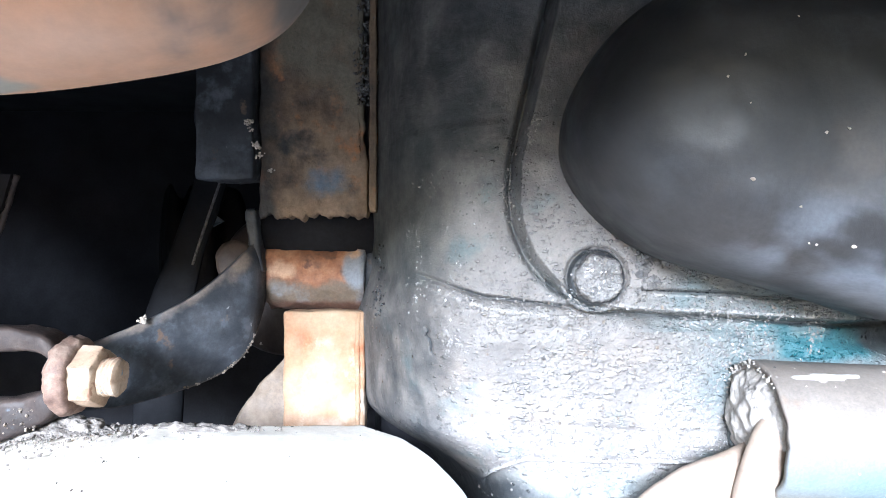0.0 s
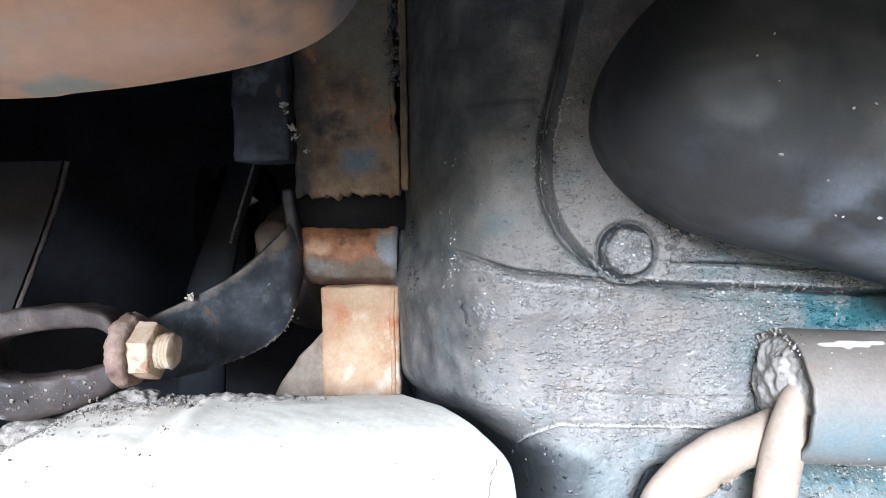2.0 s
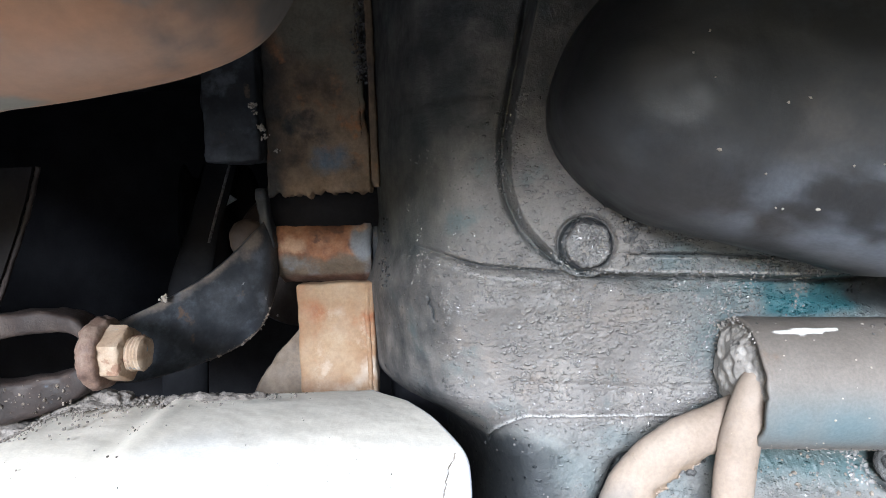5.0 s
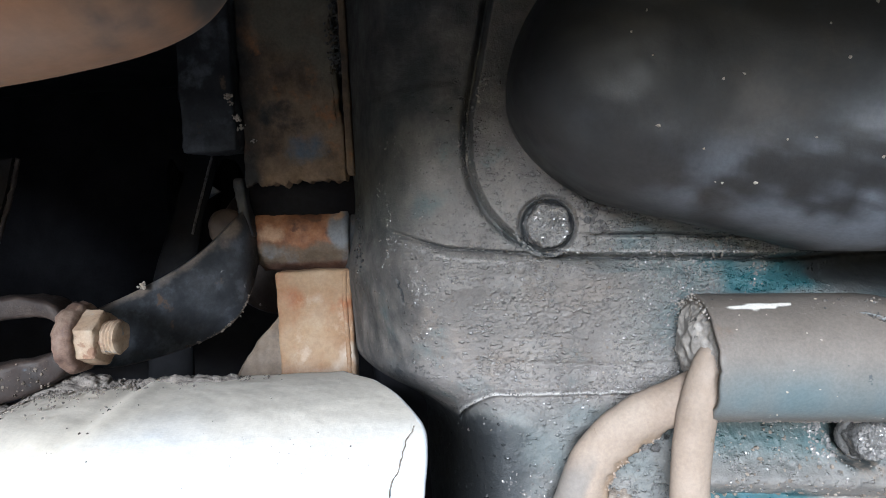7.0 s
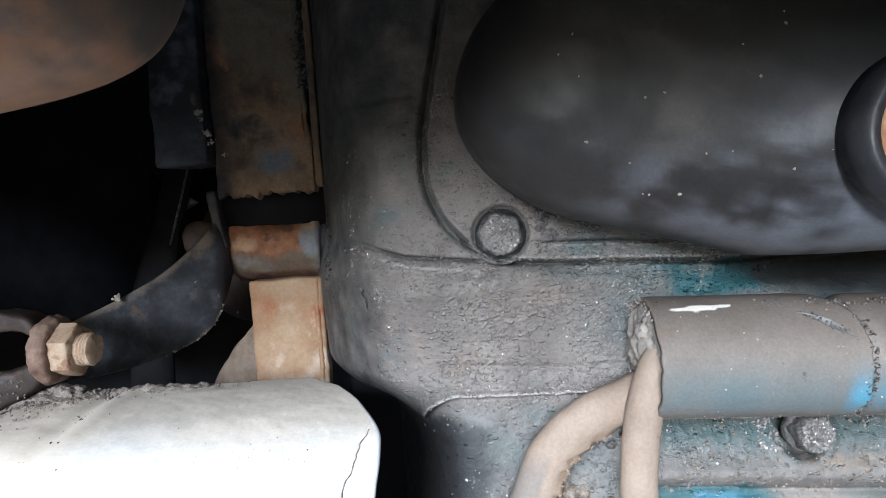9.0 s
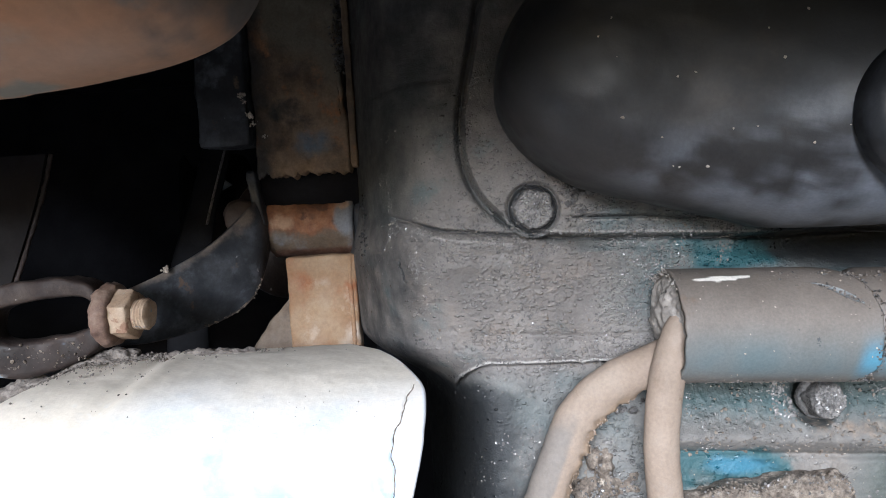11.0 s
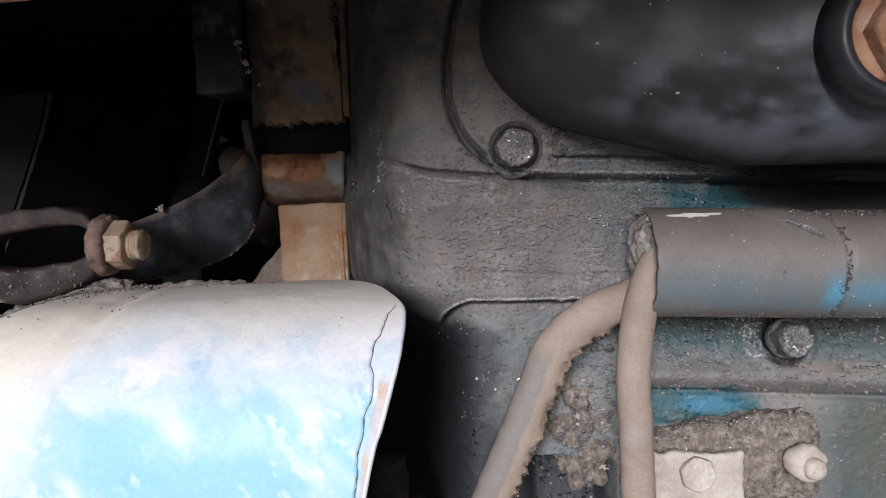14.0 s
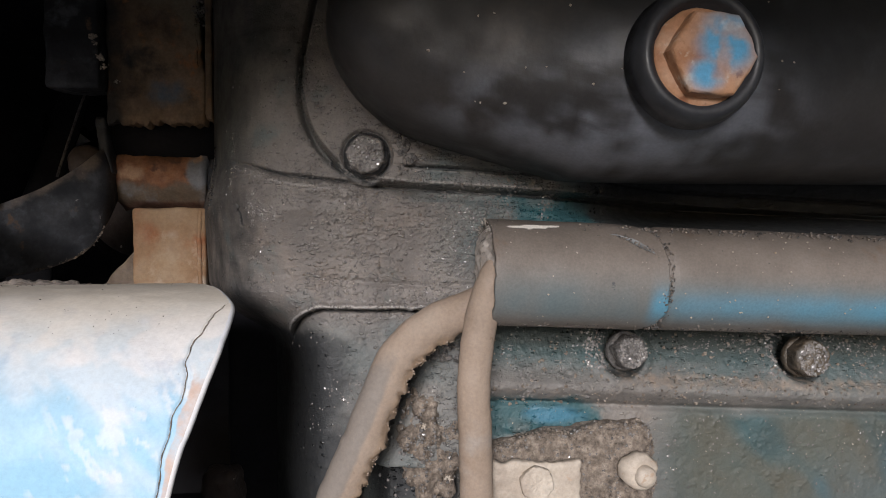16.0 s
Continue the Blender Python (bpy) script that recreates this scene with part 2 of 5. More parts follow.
M["soil"] = mat("dry_soil_clods", [(0.3, (0.11, 0.093, 0.080)), (0.55, (0.20, 0.174, 0.154)), (0.75, (0.30, 0.265, 0.235))], 220, (0.8, 1.0), 0, 0.8, 900, depth=0.002)
M["orange"] = mat("rusty_tube_with_old_paint", [(0.32, (0.235, 0.130, 0.073)), (0.48, (0.34, 0.160, 0.078)), (0.62, (0.28, 0.152, 0.084)), (0.75, (0.15, 0.102, 0.074))], 9, (0.55, 0.8), 0, 0.1, 200,
                  patches=[((0.23, 0.19, 0.15), 13, 0.54, 0.68, 2.6), ((0.15, 0.13, 0.115), 22, 0.60, 0.72, 5.1)], masks=[("olive", (0.19, 0.155, 0.115), 20), ("dark_end", (0.085, 0.066, 0.052), 16)], vary=0.08, depth=0.001)
M["sleeve"] = mat("dusty_grey_pipe", [(0.3, (0.118, 0.099, 0.084)), (0.5, (0.155, 0.131, 0.113)), (0.7, (0.188, 0.161, 0.141))], 22, (0.48, 0.72), 0, 0.3, 700,
                  patches=[((0.15, 0.105, 0.075), 30, 0.60, 0.74, 6.5), ((0.06, 0.055, 0.05), 170, 0.69, 0.73, 9.1), ((0.68, 0.64, 0.58), 210, 0.72, 0.75, 2.4)], masks=[("teal", (0.10, 0.155, 0.175), 0), ("blue", (0.08, 0.27, 0.40), 0), ("chalk", (0.85, 0.80, 0.74), 160)],
                  vary=0.12, depth=0.001)
M["flake"] = mat("lifted_blue_grey_paint", [(0.35, (0.12, 0.12, 0.12)), (0.65, (0.22, 0.23, 0.235))], 200, (0.35, 0.6), 0, 0.4, 700, depth=0.001)
M["hose"] = mat("beige_dusty_hose", [(0.3, (0.215, 0.160, 0.120)), (0.5, (0.268, 0.206, 0.160)), (0.7, (0.305, 0.243, 0.194))], 22, (0.6, 0.85), 0, 0.3, 500,
                patches=[((0.28, 0.25, 0.225), 18, 0.54, 0.70, 3.0), ((0.22, 0.16, 0.11), 120, 0.66, 0.72, 4.0), ((0.66, 0.60, 0.52), 230, 0.73, 0.76, 1.0)],
                masks=[("grey", (0.185, 0.160, 0.140), 40), ("crust", (0.27, 0.195, 0.135), 180)], vary=0.1, depth=0.001)
M["cream"] = mat("cream_plate", [(0.3, (0.30, 0.250, 0.205)), (0.55, (0.42, 0.365, 0.305)), (0.75, (0.50, 0.45, 0.385))], 45, (0.55, 0.8), 0, 0.3, 500,
                 patches=[((0.36, 0.27, 0.2), 150, 0.62, 0.70, 1.0)], depth=0.001, vary=0.12)
M["clod"] = mat("brown_dirt_crust", [(0.32, (0.075, 0.060, 0.049)), (0.52, (0.20, 0.162, 0.130)), (0.72, (0.34, 0.290, 0.242))], 240, (0.55, 0.95), 0, 0.9, 1000, depth=0.002, vary=0.2)
M["plug"] = mat("packed_grey_dirt", [(0.3, (0.20, 0.178, 0.16)), (0.7, (0.40, 0.36, 0.325))], 120, (0.45, 0.8), 0, 0.5, 700, patches=[((0.07, 0.063, 0.057), 150, 0.61, 0.70, 2.0)], depth=0.001)
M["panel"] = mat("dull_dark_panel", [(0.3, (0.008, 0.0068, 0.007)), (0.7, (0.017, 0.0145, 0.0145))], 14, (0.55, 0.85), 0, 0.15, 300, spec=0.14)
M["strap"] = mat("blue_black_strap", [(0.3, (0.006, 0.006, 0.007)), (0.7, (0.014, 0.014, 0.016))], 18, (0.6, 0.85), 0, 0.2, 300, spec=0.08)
# near-black, so that what closes the bay reads as deep shade
M["black"] = mat("near_black_bay", [(0.3, (0.010, 0.010, 0.012)), (0.7, (0.022, 0.022, 0.026))], 14, (0.6, 0.9), 0, 0.2, 300, spec=0.08)
M["ground"] = mat("dry_ground", [(0.3, (0.09, 0.085, 0.08)), (0.7, (0.16, 0.15, 0.14))], 1.5, (0.8, 1.0), 0, 0.5, 40, depth=0.02)
M["hood"] = mat("dark_sheet_metal", [(0.3, (0.02, 0.022, 0.025)), (0.7, (0.04, 0.04, 0.045))], 5, (0.5, 0.7), 0, 0.1, 60)


# ---- builders ----
def link_mesh(name, mesh, material, parent=None, label="", smooth=True):
    ob = new(name, mesh)
    mesh.materials.append(material)
    if smooth:
        mesh.polygons.foreach_set("use_smooth", [True] * len(mesh.polygons))
    if parent is not None:
        ob.parent = parent
    if label:
        ob["label"] = label
    return ob


def part(name, bm, material, parent=None, label="", smooth=True, angle=None):
    mesh = bpy.data.meshes.new(name)
    bmesh.ops.recalc_face_normals(bm, faces=bm.faces)
    if angle:
        for e in bm.edges:
            e.smooth = not (len(e.link_faces) == 2 and e.calc_face_angle(0) > radians(angle))
    bm.to_mesh(mesh)
    bm.free()
    return link_mesh(name, mesh, material, parent, label, smooth)


def thing(name, label, category, at=(0, 0, 0), group="", kind=""):
    ob = new(name)
    ob.empty_display_size = 0.01
    ob.location = at
    return tagged(ob, label, category, group, kind)


def grid_mesh(name, P, closed_u=False, closed_v=False):
    """P: array (rows, columns, 3) of a sheet."""
    nu, nv = P.shape[:2]
    idx = np.arange(nu * nv).reshape(nu, nv)
    a = idx if closed_u else idx[:-1]
    b = np.roll(idx, -1, 0) if closed_u else idx[1:]
    if closed_v:
        q = np.stack([a, np.roll(a, -1, 1), np.roll(b, -1, 1), b], -1)
    else:
        q = np.stack([a[:, :-1], a[:, 1:], b[:, 1:], b[:, :-1]], -1)
    mesh = bpy.data.meshes.new(name)
    mesh.from_pydata(P.reshape(-1, 3).tolist(), [], q.reshape(-1, 4).tolist())
    mesh.update()
    return mesh


def carry(mesh, name, values):
    at = mesh.attributes.new(name, "FLOAT", "POINT")
    at.data.foreach_set("value", np.ascontiguousarray(values, dtype=np.float32).ravel())


def box(bm, lo, hi, bevel=0.0, seg=2, m=None):
    made = bmesh.ops.create_cube(bm, size=1)["verts"]
    for v in made:
        v.co = Vector([(l + h) / 2 + c * (h - l) for l, h, c in zip(lo, hi, v.co)])
    if bevel:
        es = list({e for v in made for e in v.link_edges})
        made = list({v for f in bmesh.ops.bevel(bm, geom=es, offset=bevel, segments=seg, affect="EDGES", profile=0.5)["faces"] for v in f.verts} | {v for v in made if v.is_valid})
    if m is not None:
        bmesh.ops.transform(bm, matrix=m, verts=made)
    return made


def lathe(bm, profile, m, n=32, corners=False):
    """profile: (radius, height) pairs round the local z axis."""
    rings = []
    for r, h in profile:
        rings.append([bm.verts.new(m @ Vector((r * math.cos(2 * math.pi * k / n), r * math.sin(2 * math.pi * k / n), h))) for k in range(n)])
    for a, b in zip(rings, rings[1:]):
        for k in range(n):
            bm.faces.new((a[k], a[(k + 1) % n], b[(k + 1) % n], b[k]))
    bm.faces.new(rings[-1])
    bm.faces.new(rings[0][::-1])
    return rings


def roughen(bm, amount, size, seed=0.0, amount2=0.0, size2=0.002):
    off = Vector((seed * 3.1, seed * 1.7, seed * 0.9))
    bm.normal_update()
    moves = [(v, v.normal * (amount * noise.fractal(v.co / size + off, 1.0, 2.0, 3) + amount2 * noise.noise(v.co / size2 + off))) for v in bm.verts]
    for v, d in moves:
        v.co += d


def facing(at, direction, roll=0.0):
    """A pose at `at` whose z axis points along direction."""
    return Matrix.Translation(at) @ Vector(direction).to_track_quat("Z", "Y").to_matrix().to_4x4() @ pose(0, 0, 0, 0, 0, roll)


def spline(points, n):
    """Catmull-Rom through a few guide points."""
    p = np.array(points, float)
    p = np.vstack([2 * p[0] - p[1], p, 2 * p[-1] - p[-2]])
    out, segs = [], len(p) - 3
    for s in np.linspace(0, segs, n):
        k = min(int(s), segs - 1)
        u = s - k
        a, b, c, d = p[k:k + 4]
        out.append(0.5 * (2 * b + (c - a) * u + (2 * a - 5 * b + 4 * c - d) * u * u + (3 * b - a - 3 * c + d) * u ** 3))
    return np.array(out)


def sweep(points, radii, n=96, around=24, squash=1.0, up=(0, 1, 0), wobble=0.0, seed=0):
    """A tube along guide points; radii: one value or one a guide point; squash: thickness along `up`. Returns the sheet of points."""
    c = spline(points, n)
    r = np.full(n, radii, float) if np.isscalar(radii) else np.interp(np.linspace(0, 1, n), np.linspace(0, 1, len(radii)), radii)
    t = np.gradient(c, axis=0)
    t /= np.linalg.norm(t, axis=1)[:, None]
    u = np.array(up, float) - t * (t @ np.array(up, float))[:, None]
    u /= np.linalg.norm(u, axis=1)[:, None]
    w = np.cross(t, u)
    th = np.linspace(0, 2 * np.pi, around, endpoint=False)
    s = np.arange(n)[:, None] * 1.0
    k = 1 + wobble * (fbm(s * 0.35 + 0 * th[None], (np.cos(th) * 3 + 7)[None] + 0 * s, 1.0, 3, seed) - 0.5)
    return c[:, None] + (r[:, None] * k)[..., None] * (np.cos(th)[None, :, None] * w[:, None] + np.sin(th)[None, :, None] * squash * u[:, None])


def tube_mesh(name, P):
    mesh = grid_mesh(name, P, closed_v=True)
    bm = bmesh.new()
    bm.from_mesh(mesh)
    bm.verts.ensure_lookup_table()
    n, k = P.shape[:2]
    bm.faces.new([bm.verts[i] for i in range(k)][::-1])
    bm.faces.new([bm.verts[(n - 1) * k + i] for i in range(k)])
    bm.to_mesh(mesh)
    bm.free()
    return mesh


def chip(at, size, material, parent, seed, name="pale_chip"):
    rnd = random.Random(seed)
    lumps = [(at[0] + rnd.gauss(0, size * 0.5), at[1] + rnd.gauss(0, size * 0.2), at[2] + rnd.gauss(0, size * 0.4), size * rnd.uniform(0.15, 0.42)) for _ in range(14)]
    return clods(name, lumps, material, parent, "", seed)


def clods(name, spots, material, parent, label="", seed=1, flat=1.0):
    """Many small uneven lumps in one mesh. spots: (x, y, z, size); flat: thickness towards y."""
    rng = np.random.RandomState(seed)
    bm = bmesh.new()
    bmesh.ops.create_icosphere(bm, subdivisions=1, radius=1)
    bm.verts.index_update()
    base = np.array([v.co[:] for v in bm.verts])
    tris = np.array([[v.index for v in f.verts] for f in bm.faces])
    bm.free()
    spots = np.array(spots, float)
    n = len(spots)
    q = rng.normal(size=(n, 4))
    w, x, y, z = (q / np.linalg.norm(q, axis=1)[:, None]).T
    rot = np.stack([np.stack([1 - 2 * (y * y + z * z), 2 * (x * y - z * w), 2 * (x * z + y * w)], -1),
                    np.stack([2 * (x * y + z * w), 1 - 2 * (x * x + z * z), 2 * (y * z - x * w)], -1),
                    np.stack([2 * (x * z - y * w), 2 * (y * z + x * w), 1 - 2 * (x * x + y * y)], -1)], -2)
    local = base[None] * rng.uniform(0.65, 1.35, (n, 1, 3)) + rng.uniform(-0.28, 0.28, (n, len(base), 3))
    local = np.einsum("nij,nvj->nvi", rot, local) * np.array([1, flat, 1])
    verts = spots[:, None, :3] + local * spots[:, 3][:, None, None]
    faces = tris[None] + (np.arange(n) * len(base))[:, None, None]
    mesh = bpy.data.meshes.new(name)
    mesh.from_pydata(verts.reshape(-1, 3).tolist(), [], faces.reshape(-1, 3).tolist())
    mesh.update()
    return link_mesh(name, mesh, material, parent, label, smooth=False)


def slab(bm, lo, hi, bevel, cuts=40):
    """An evenly meshed box with rounded edges."""
    tmp = bmesh.new()
    bmesh.ops.create_cube(tmp, size=1)
    bmesh.ops.subdivide_edges(tmp, edges=list(tmp.edges), cuts=cuts, use_grid_fill=True)
    lo, hi = Vector(lo), Vector(hi)
    for v in tmp.verts:
        p = Vector([(l + h) / 2 + c * (h - l) for l, h, c in zip(lo, hi, v.co)])
        q = Vector([min(max(c, l + bevel), h - bevel) for c, l, h in zip(p, lo, hi)])
        d = p - q
        v.co = q + d.normalized() * bevel if d.length > 1e-9 else p
    mesh = bpy.data.meshes.new("tmp")
    tmp.to_mesh(mesh)
    tmp.free()
    bm.from_mesh(mesh)
    bpy.data.meshes.remove(mesh)


# ---- the setting ----
def sheet_box(name, lo, hi, material, label):
    bm = bmesh.new()
    box(bm, lo, hi, 0.004, 1)
    return tagged(part(name, bm, material, label=label, smooth=False), label, name.split("_")[0], kind="structure")


# the ground is out of view; it bounces sun onto the undersides
bm = bmesh.new()
bmesh.ops.create_grid(bm, x_segments=40, y_segments=40, size=150)
tagged(part("ground", bm, M["ground"]), "unseen dry ground under the machine, added for bounce light", "ground", kind="structure")
HOOD = 0.81
# hood and front strip are out of view, added to darken the upper parts
sheet_box("ceiling", (-0.9, -0.225, HOOD), (1.0, 1.05, HOOD + 0.02), M["hood"], "unseen dark sheet metal hood, added to shade the engine's top")
sheet_box("wall_skirt", (-0.9, -0.222, HOOD - 0.095), (1.0, -0.202, HOOD - 0.002), M["hood"], "unseen dark strip added to block light below the hood")
# added walls and floor close the bay where only deep shade shows
sheet_box("wall_back", (-0.9, 1.0, -0.02), (1.0, 1.02, HOOD + 0.010), M["black"], "added black wall closing the far side of the bay")
sheet_box("wall_left", (-0.92, 0.1, -0.02), (-0.9, 1.02, HOOD + 0.010), M["black"], "added black wall closing an end of the bay")
sheet_box("wall_right", (1.0, 0.1, -0.02), (1.02, 1.02, HOOD + 0.010), M["black"], "added black wall closing an end of the bay")
sheet_box("floor_tray", (-0.9, 0.30, 0.10), (1.0, 1.0, 0.12), M["black"], "added black floor closing the bay below the engine")


# ---- engine block ----
def block_depth(X, Z):
    """Depth of the casting's face, with its flange, grooves, ledges and crust; also the masks of its paint, grime and
    painted shade.
    """
    y = 0.327 - 0.011 * step(0.50, 0.575, Z)
    d = np.clip((0.036 - X) / 0.076, 0, 1.3)
    high = step(0.555, 0.600, Z)
    y = y + (0.074 + 0.020 * high) * d ** (2.5 + 0.2 * high)
    # shoulder under the flange, running out to the left
    line = 0.5865 - 0.30 * (X + 0.016) * (X < 0.02) - np.where(X >= 0.02, 0.0108 + 0.12 * (X - 0.02), 0)
    wave = 0.0012 * (fbm(X, Z * 0 + 3, 0.03, 2, 3) - 0.5)
    drop = line + wave - Z
    y = y - 0.0042 * step(-0.001, 0.005, drop) * step(-0.03, 0.01, X)
    y = y + 0.0040 * bell(drop, -0.0012, 0.0011) * step(-0.02, 0.0, X) * (X < 0.07)
    # faint step high on the column
    y = y - 0.0010 * step(0.6635, 0.6590, Z) * step(0.60, 0.655, Z) * step(0.036, 0.028, X)
    # flange with its rounded lower corner
    xs, zs = X - 0.06 * (Z - 0.62) - 0.16 * np.clip(Z - 0.640, 0, 0.2), Z + 0.055 * (X - 0.07)
    qx, qz = 0.0885 - xs, 0.6260 - zs
    f = np.hypot(np.maximum(qx, 0), np.maximum(qz, 0)) + np.minimum(np.maximum(qx, qz), 0) - 0.0550
    f = f + 0.0012 * (fbm(X, Z, 0.012, 2, 9) - 0.5)
    inside = step(0.0006, -0.0026, f)
    lower = step(0.600, 0.585, zs) * step(0.085, 0.10, X)
    face = 0.3025 + 0.0035 * lower * step(-0.0125, -0.0105, f) - 0.003 * step(0.64, 0.70, Z)
    y = y * (1 - inside) + np.minimum(y, face) * inside
    y = y + 0.0065 * bell(f, 0.0016, 0.0019) * step(0.567, 0.60, Z) + 0.0040 * bell(f, 0.0012, 0.0012) * (X > 0.05)
    y = y + 0.0030 * bell(f, -0.0115, 0.0011) * lower
    # boss for the corner bolt
    rb = np.hypot(X - 0.0712, Z - 0.5865)
    y = np.where(rb < 0.0165, np.minimum(y, 0.3035 + 0.003 * step(0.0125, 0.0165, rb)), y)
    y = y + 0.0035 * bell(rb, 0.0137, 0.0012)
    # hollow behind the cover's lower edge
    y = y + 0.070 * step(0.175, 0.300, X) * step(0.534, 0.556, Z) * step(0.590, 0.574, Z)
    # creases along the wall
    y = y + 0.0013 * bell(Z, 0.5115 + 0.002 * np.sin(X * 40), 0.0018) * step(0.02, 0.05, X)
    y = y - 0.0020 * bell(Z, 0.503, 0.006) * step(0.015, 0.04, X)
    y = y - 0.0010 * bell(Z, 0.556 + 0.02 * (X - 0.03), 0.004) * step(0.0, 0.03, X) * step(0.13, 0.09, X)
    # pocket under the curved lip
    px, pz = 0.046 - X, Z - (0.4715 - 0.02 * (X - 0.05))
    k = np.hypot(np.maximum(px, 0), np.maximum(pz, 0)) + np.minimum(np.maximum(px, pz), 0) - 0.0245
    k = k + 0.0012 * (fbm(X, Z, 0.008, 2, 21) - 0.5)
    left = step(0.150, 0.130, X)
    fade = step(0.468, 0.482, Z)
    y = y + 0.0075 * step(0.0008, -0.0018, k) * left * (0.10 + 0.90 * np.maximum(fade, step(0.03, 0.06, X)))
    y = y - 0.0044 * bell(k, 0.0016, 0.0019) * left * step(0.474, 0.484, Z) + 0.0030 * bell(k, -0.0018, 0.0012) * left * step(0.470, 0.482, Z)
    y = y + 0.12 * step(0.060, -0.012, X) ** 1.6 * step(0.508, 0.452, Z)
    trench = bell(X, 0.0945 - 0.45 * (0.455 - Z) - 2.0 * np.clip(Z - 0.452, 0, 1) ** 2, 0.0095) * step(0.476, 0.462, Z)
    y = y + 0.030 * trench
    gap = step(0.062, 0.085, X) * step(0.131, 0.124, X) * step(0.394, 0.384, Z + 0.006 * (fbm(X, Z, 0.010, 3, 62) - 0.5))
    y = y + 0.05 * gap
    # ledges under the pipe
    right = step(0.128, 0.142, X)
    tilt = -0.055 * (X - 0.20)
    zz = Z - tilt
    y = y + right * (-0.009 * bell(zz, 0.446, 0.008) + 0.007 * bell(zz, 0.472, 0.009))
    y = y + right * 0.0035 * bell(zz, 0.4335, 0.0025) + right * 0.016 * bell(zz, 0.4845, 0.0095)
    rblue = np.hypot((X - 0.176) / 0.040, (zz - 0.4255) / 0.0130) + 0.8 * (fbm(X, Z, 0.010, 3, 23) - 0.5)
    y = y + right * 0.005 * step(1.1, 0.7, rblue)
    # bosses round the two studs under the pipe
    for bx, bz in ((0.2305, 0.4675), (0.3495, 0.4615)):
        r = np.hypot(X - bx, Z - bz)
        y = y - 0.003 * step(0.024, 0.018, r) + 0.009 * step(0.0165, 0.0145, r)
    # crust, casting skin and small pits
    n1, n2, n3 = fbm(X, Z, 0.0036, 3, 31), fbm(X, Z, 0.016, 3, 41), fbm(X, Z, 0.0022, 2, 51)
    lowpart = step(0.605, 0.57, Z)
    crusty = (0.25 + 0.75 * lowpart) * (1 - 0.75 * step(0.07, 0.04, X) * step(0.49, 0.475, Z))
    y = y - crusty * (0.0006 * np.clip(n1 - 0.5, -0.1, 1) + 0.0016 * (n2 - 0.5))
    y = y - 0.0006 * step(0.66, 0.78, n3) * crusty * step(0.48, 0.62, n2)
    zone = np.clip(0.9 * bell(Z, 0.552, 0.013) * step(0.03, 0.08, X) + 0.8 * step(0.10, 0.15, X) * step(0.575, 0.56, Z) * step(0.485, 0.50, Z) + right * bell(zz, 0.463, 0.017)
                   + 0.9 * bell(X, 0.103, 0.016) * bell(Z, 0.588, 0.012) + 0.6 * step(0.0, 0.03, X) * bell(drop, 0.007, 0.006) + 0.45 * bell(Z, 0.497, 0.006) + 0.10 * lowpart, 0, 1)
    patch = fbm(X, Z, 0.016, 3, 67)
    zone = np.clip(zone * 1.35 * step(0.40, 0.56, patch), 0, 1)
    # skin of oily dust: drawn-out blisters, small pits and dents in patches
    quiet = 1 - 0.85 * step(0.235, 0.275, X) * step(0.448, 0.435, zz)
    bare = (0.15 + 0.85 * step(-0.02, 0.03, X)) * (1 - 0.8 * step(0.10, 0.05, X) * step(0.50, 0.475, Z))
    skin = lowpart * bare * (0.50 + 0.50 * step(0.36, 0.60, fbm(X, Z * 1.4, 0.024, 3, 95))) + 0.55 * (1 - lowpart) * step(-0.01, 0.04, X) * step(0.70, 0.62, Z)
    skin = np.clip(skin + 0.7 * zone, 0, 1.15) * quiet
    u, v = X + 0.22 * Z, Z - 0.16 * X
    blister = fbm(u * 0.62, v * 1.15, 0.0022, 2, 91) + 0.10 * (fbm(u, v, 0.0011, 1, 92) - 0.5)
    raised = step(0.555, 0.70, blister)
    pit = step(0.69, 0.77, fbm(u * 0.7, v * 1.2, 0.0034, 2, 93)) * step(0.42, 0.58, fbm(X, Z, 0.013, 2, 94))
    flow = fbm(X * 0.35 + 0.03 * np.sin(Z * 60), Z * 1.3, 0.0050, 3, 96)
    y = y - 0.0002 * raised * skin - 0.0009 * (flow - 0.5) * skin + 0.0011 * pit * np.clip(skin + 0.2 * lowpart * bare, 0, 1)
    shine = np.clip((0.16 + 0.35 * raised) * skin * step(0.30, 0.60, patch), 0, 1)
    # a hairline crack
    y = y + 0.004 * bell(X + 0.0068 + 0.18 * (Z - 0.553) + 0.0030 * (fbm(Z, 0 * Z, 0.004, 3, 55) - 0.5), 0, 0.0006) * step(0.545, 0.548, Z) * step(0.562, 0.558, Z)
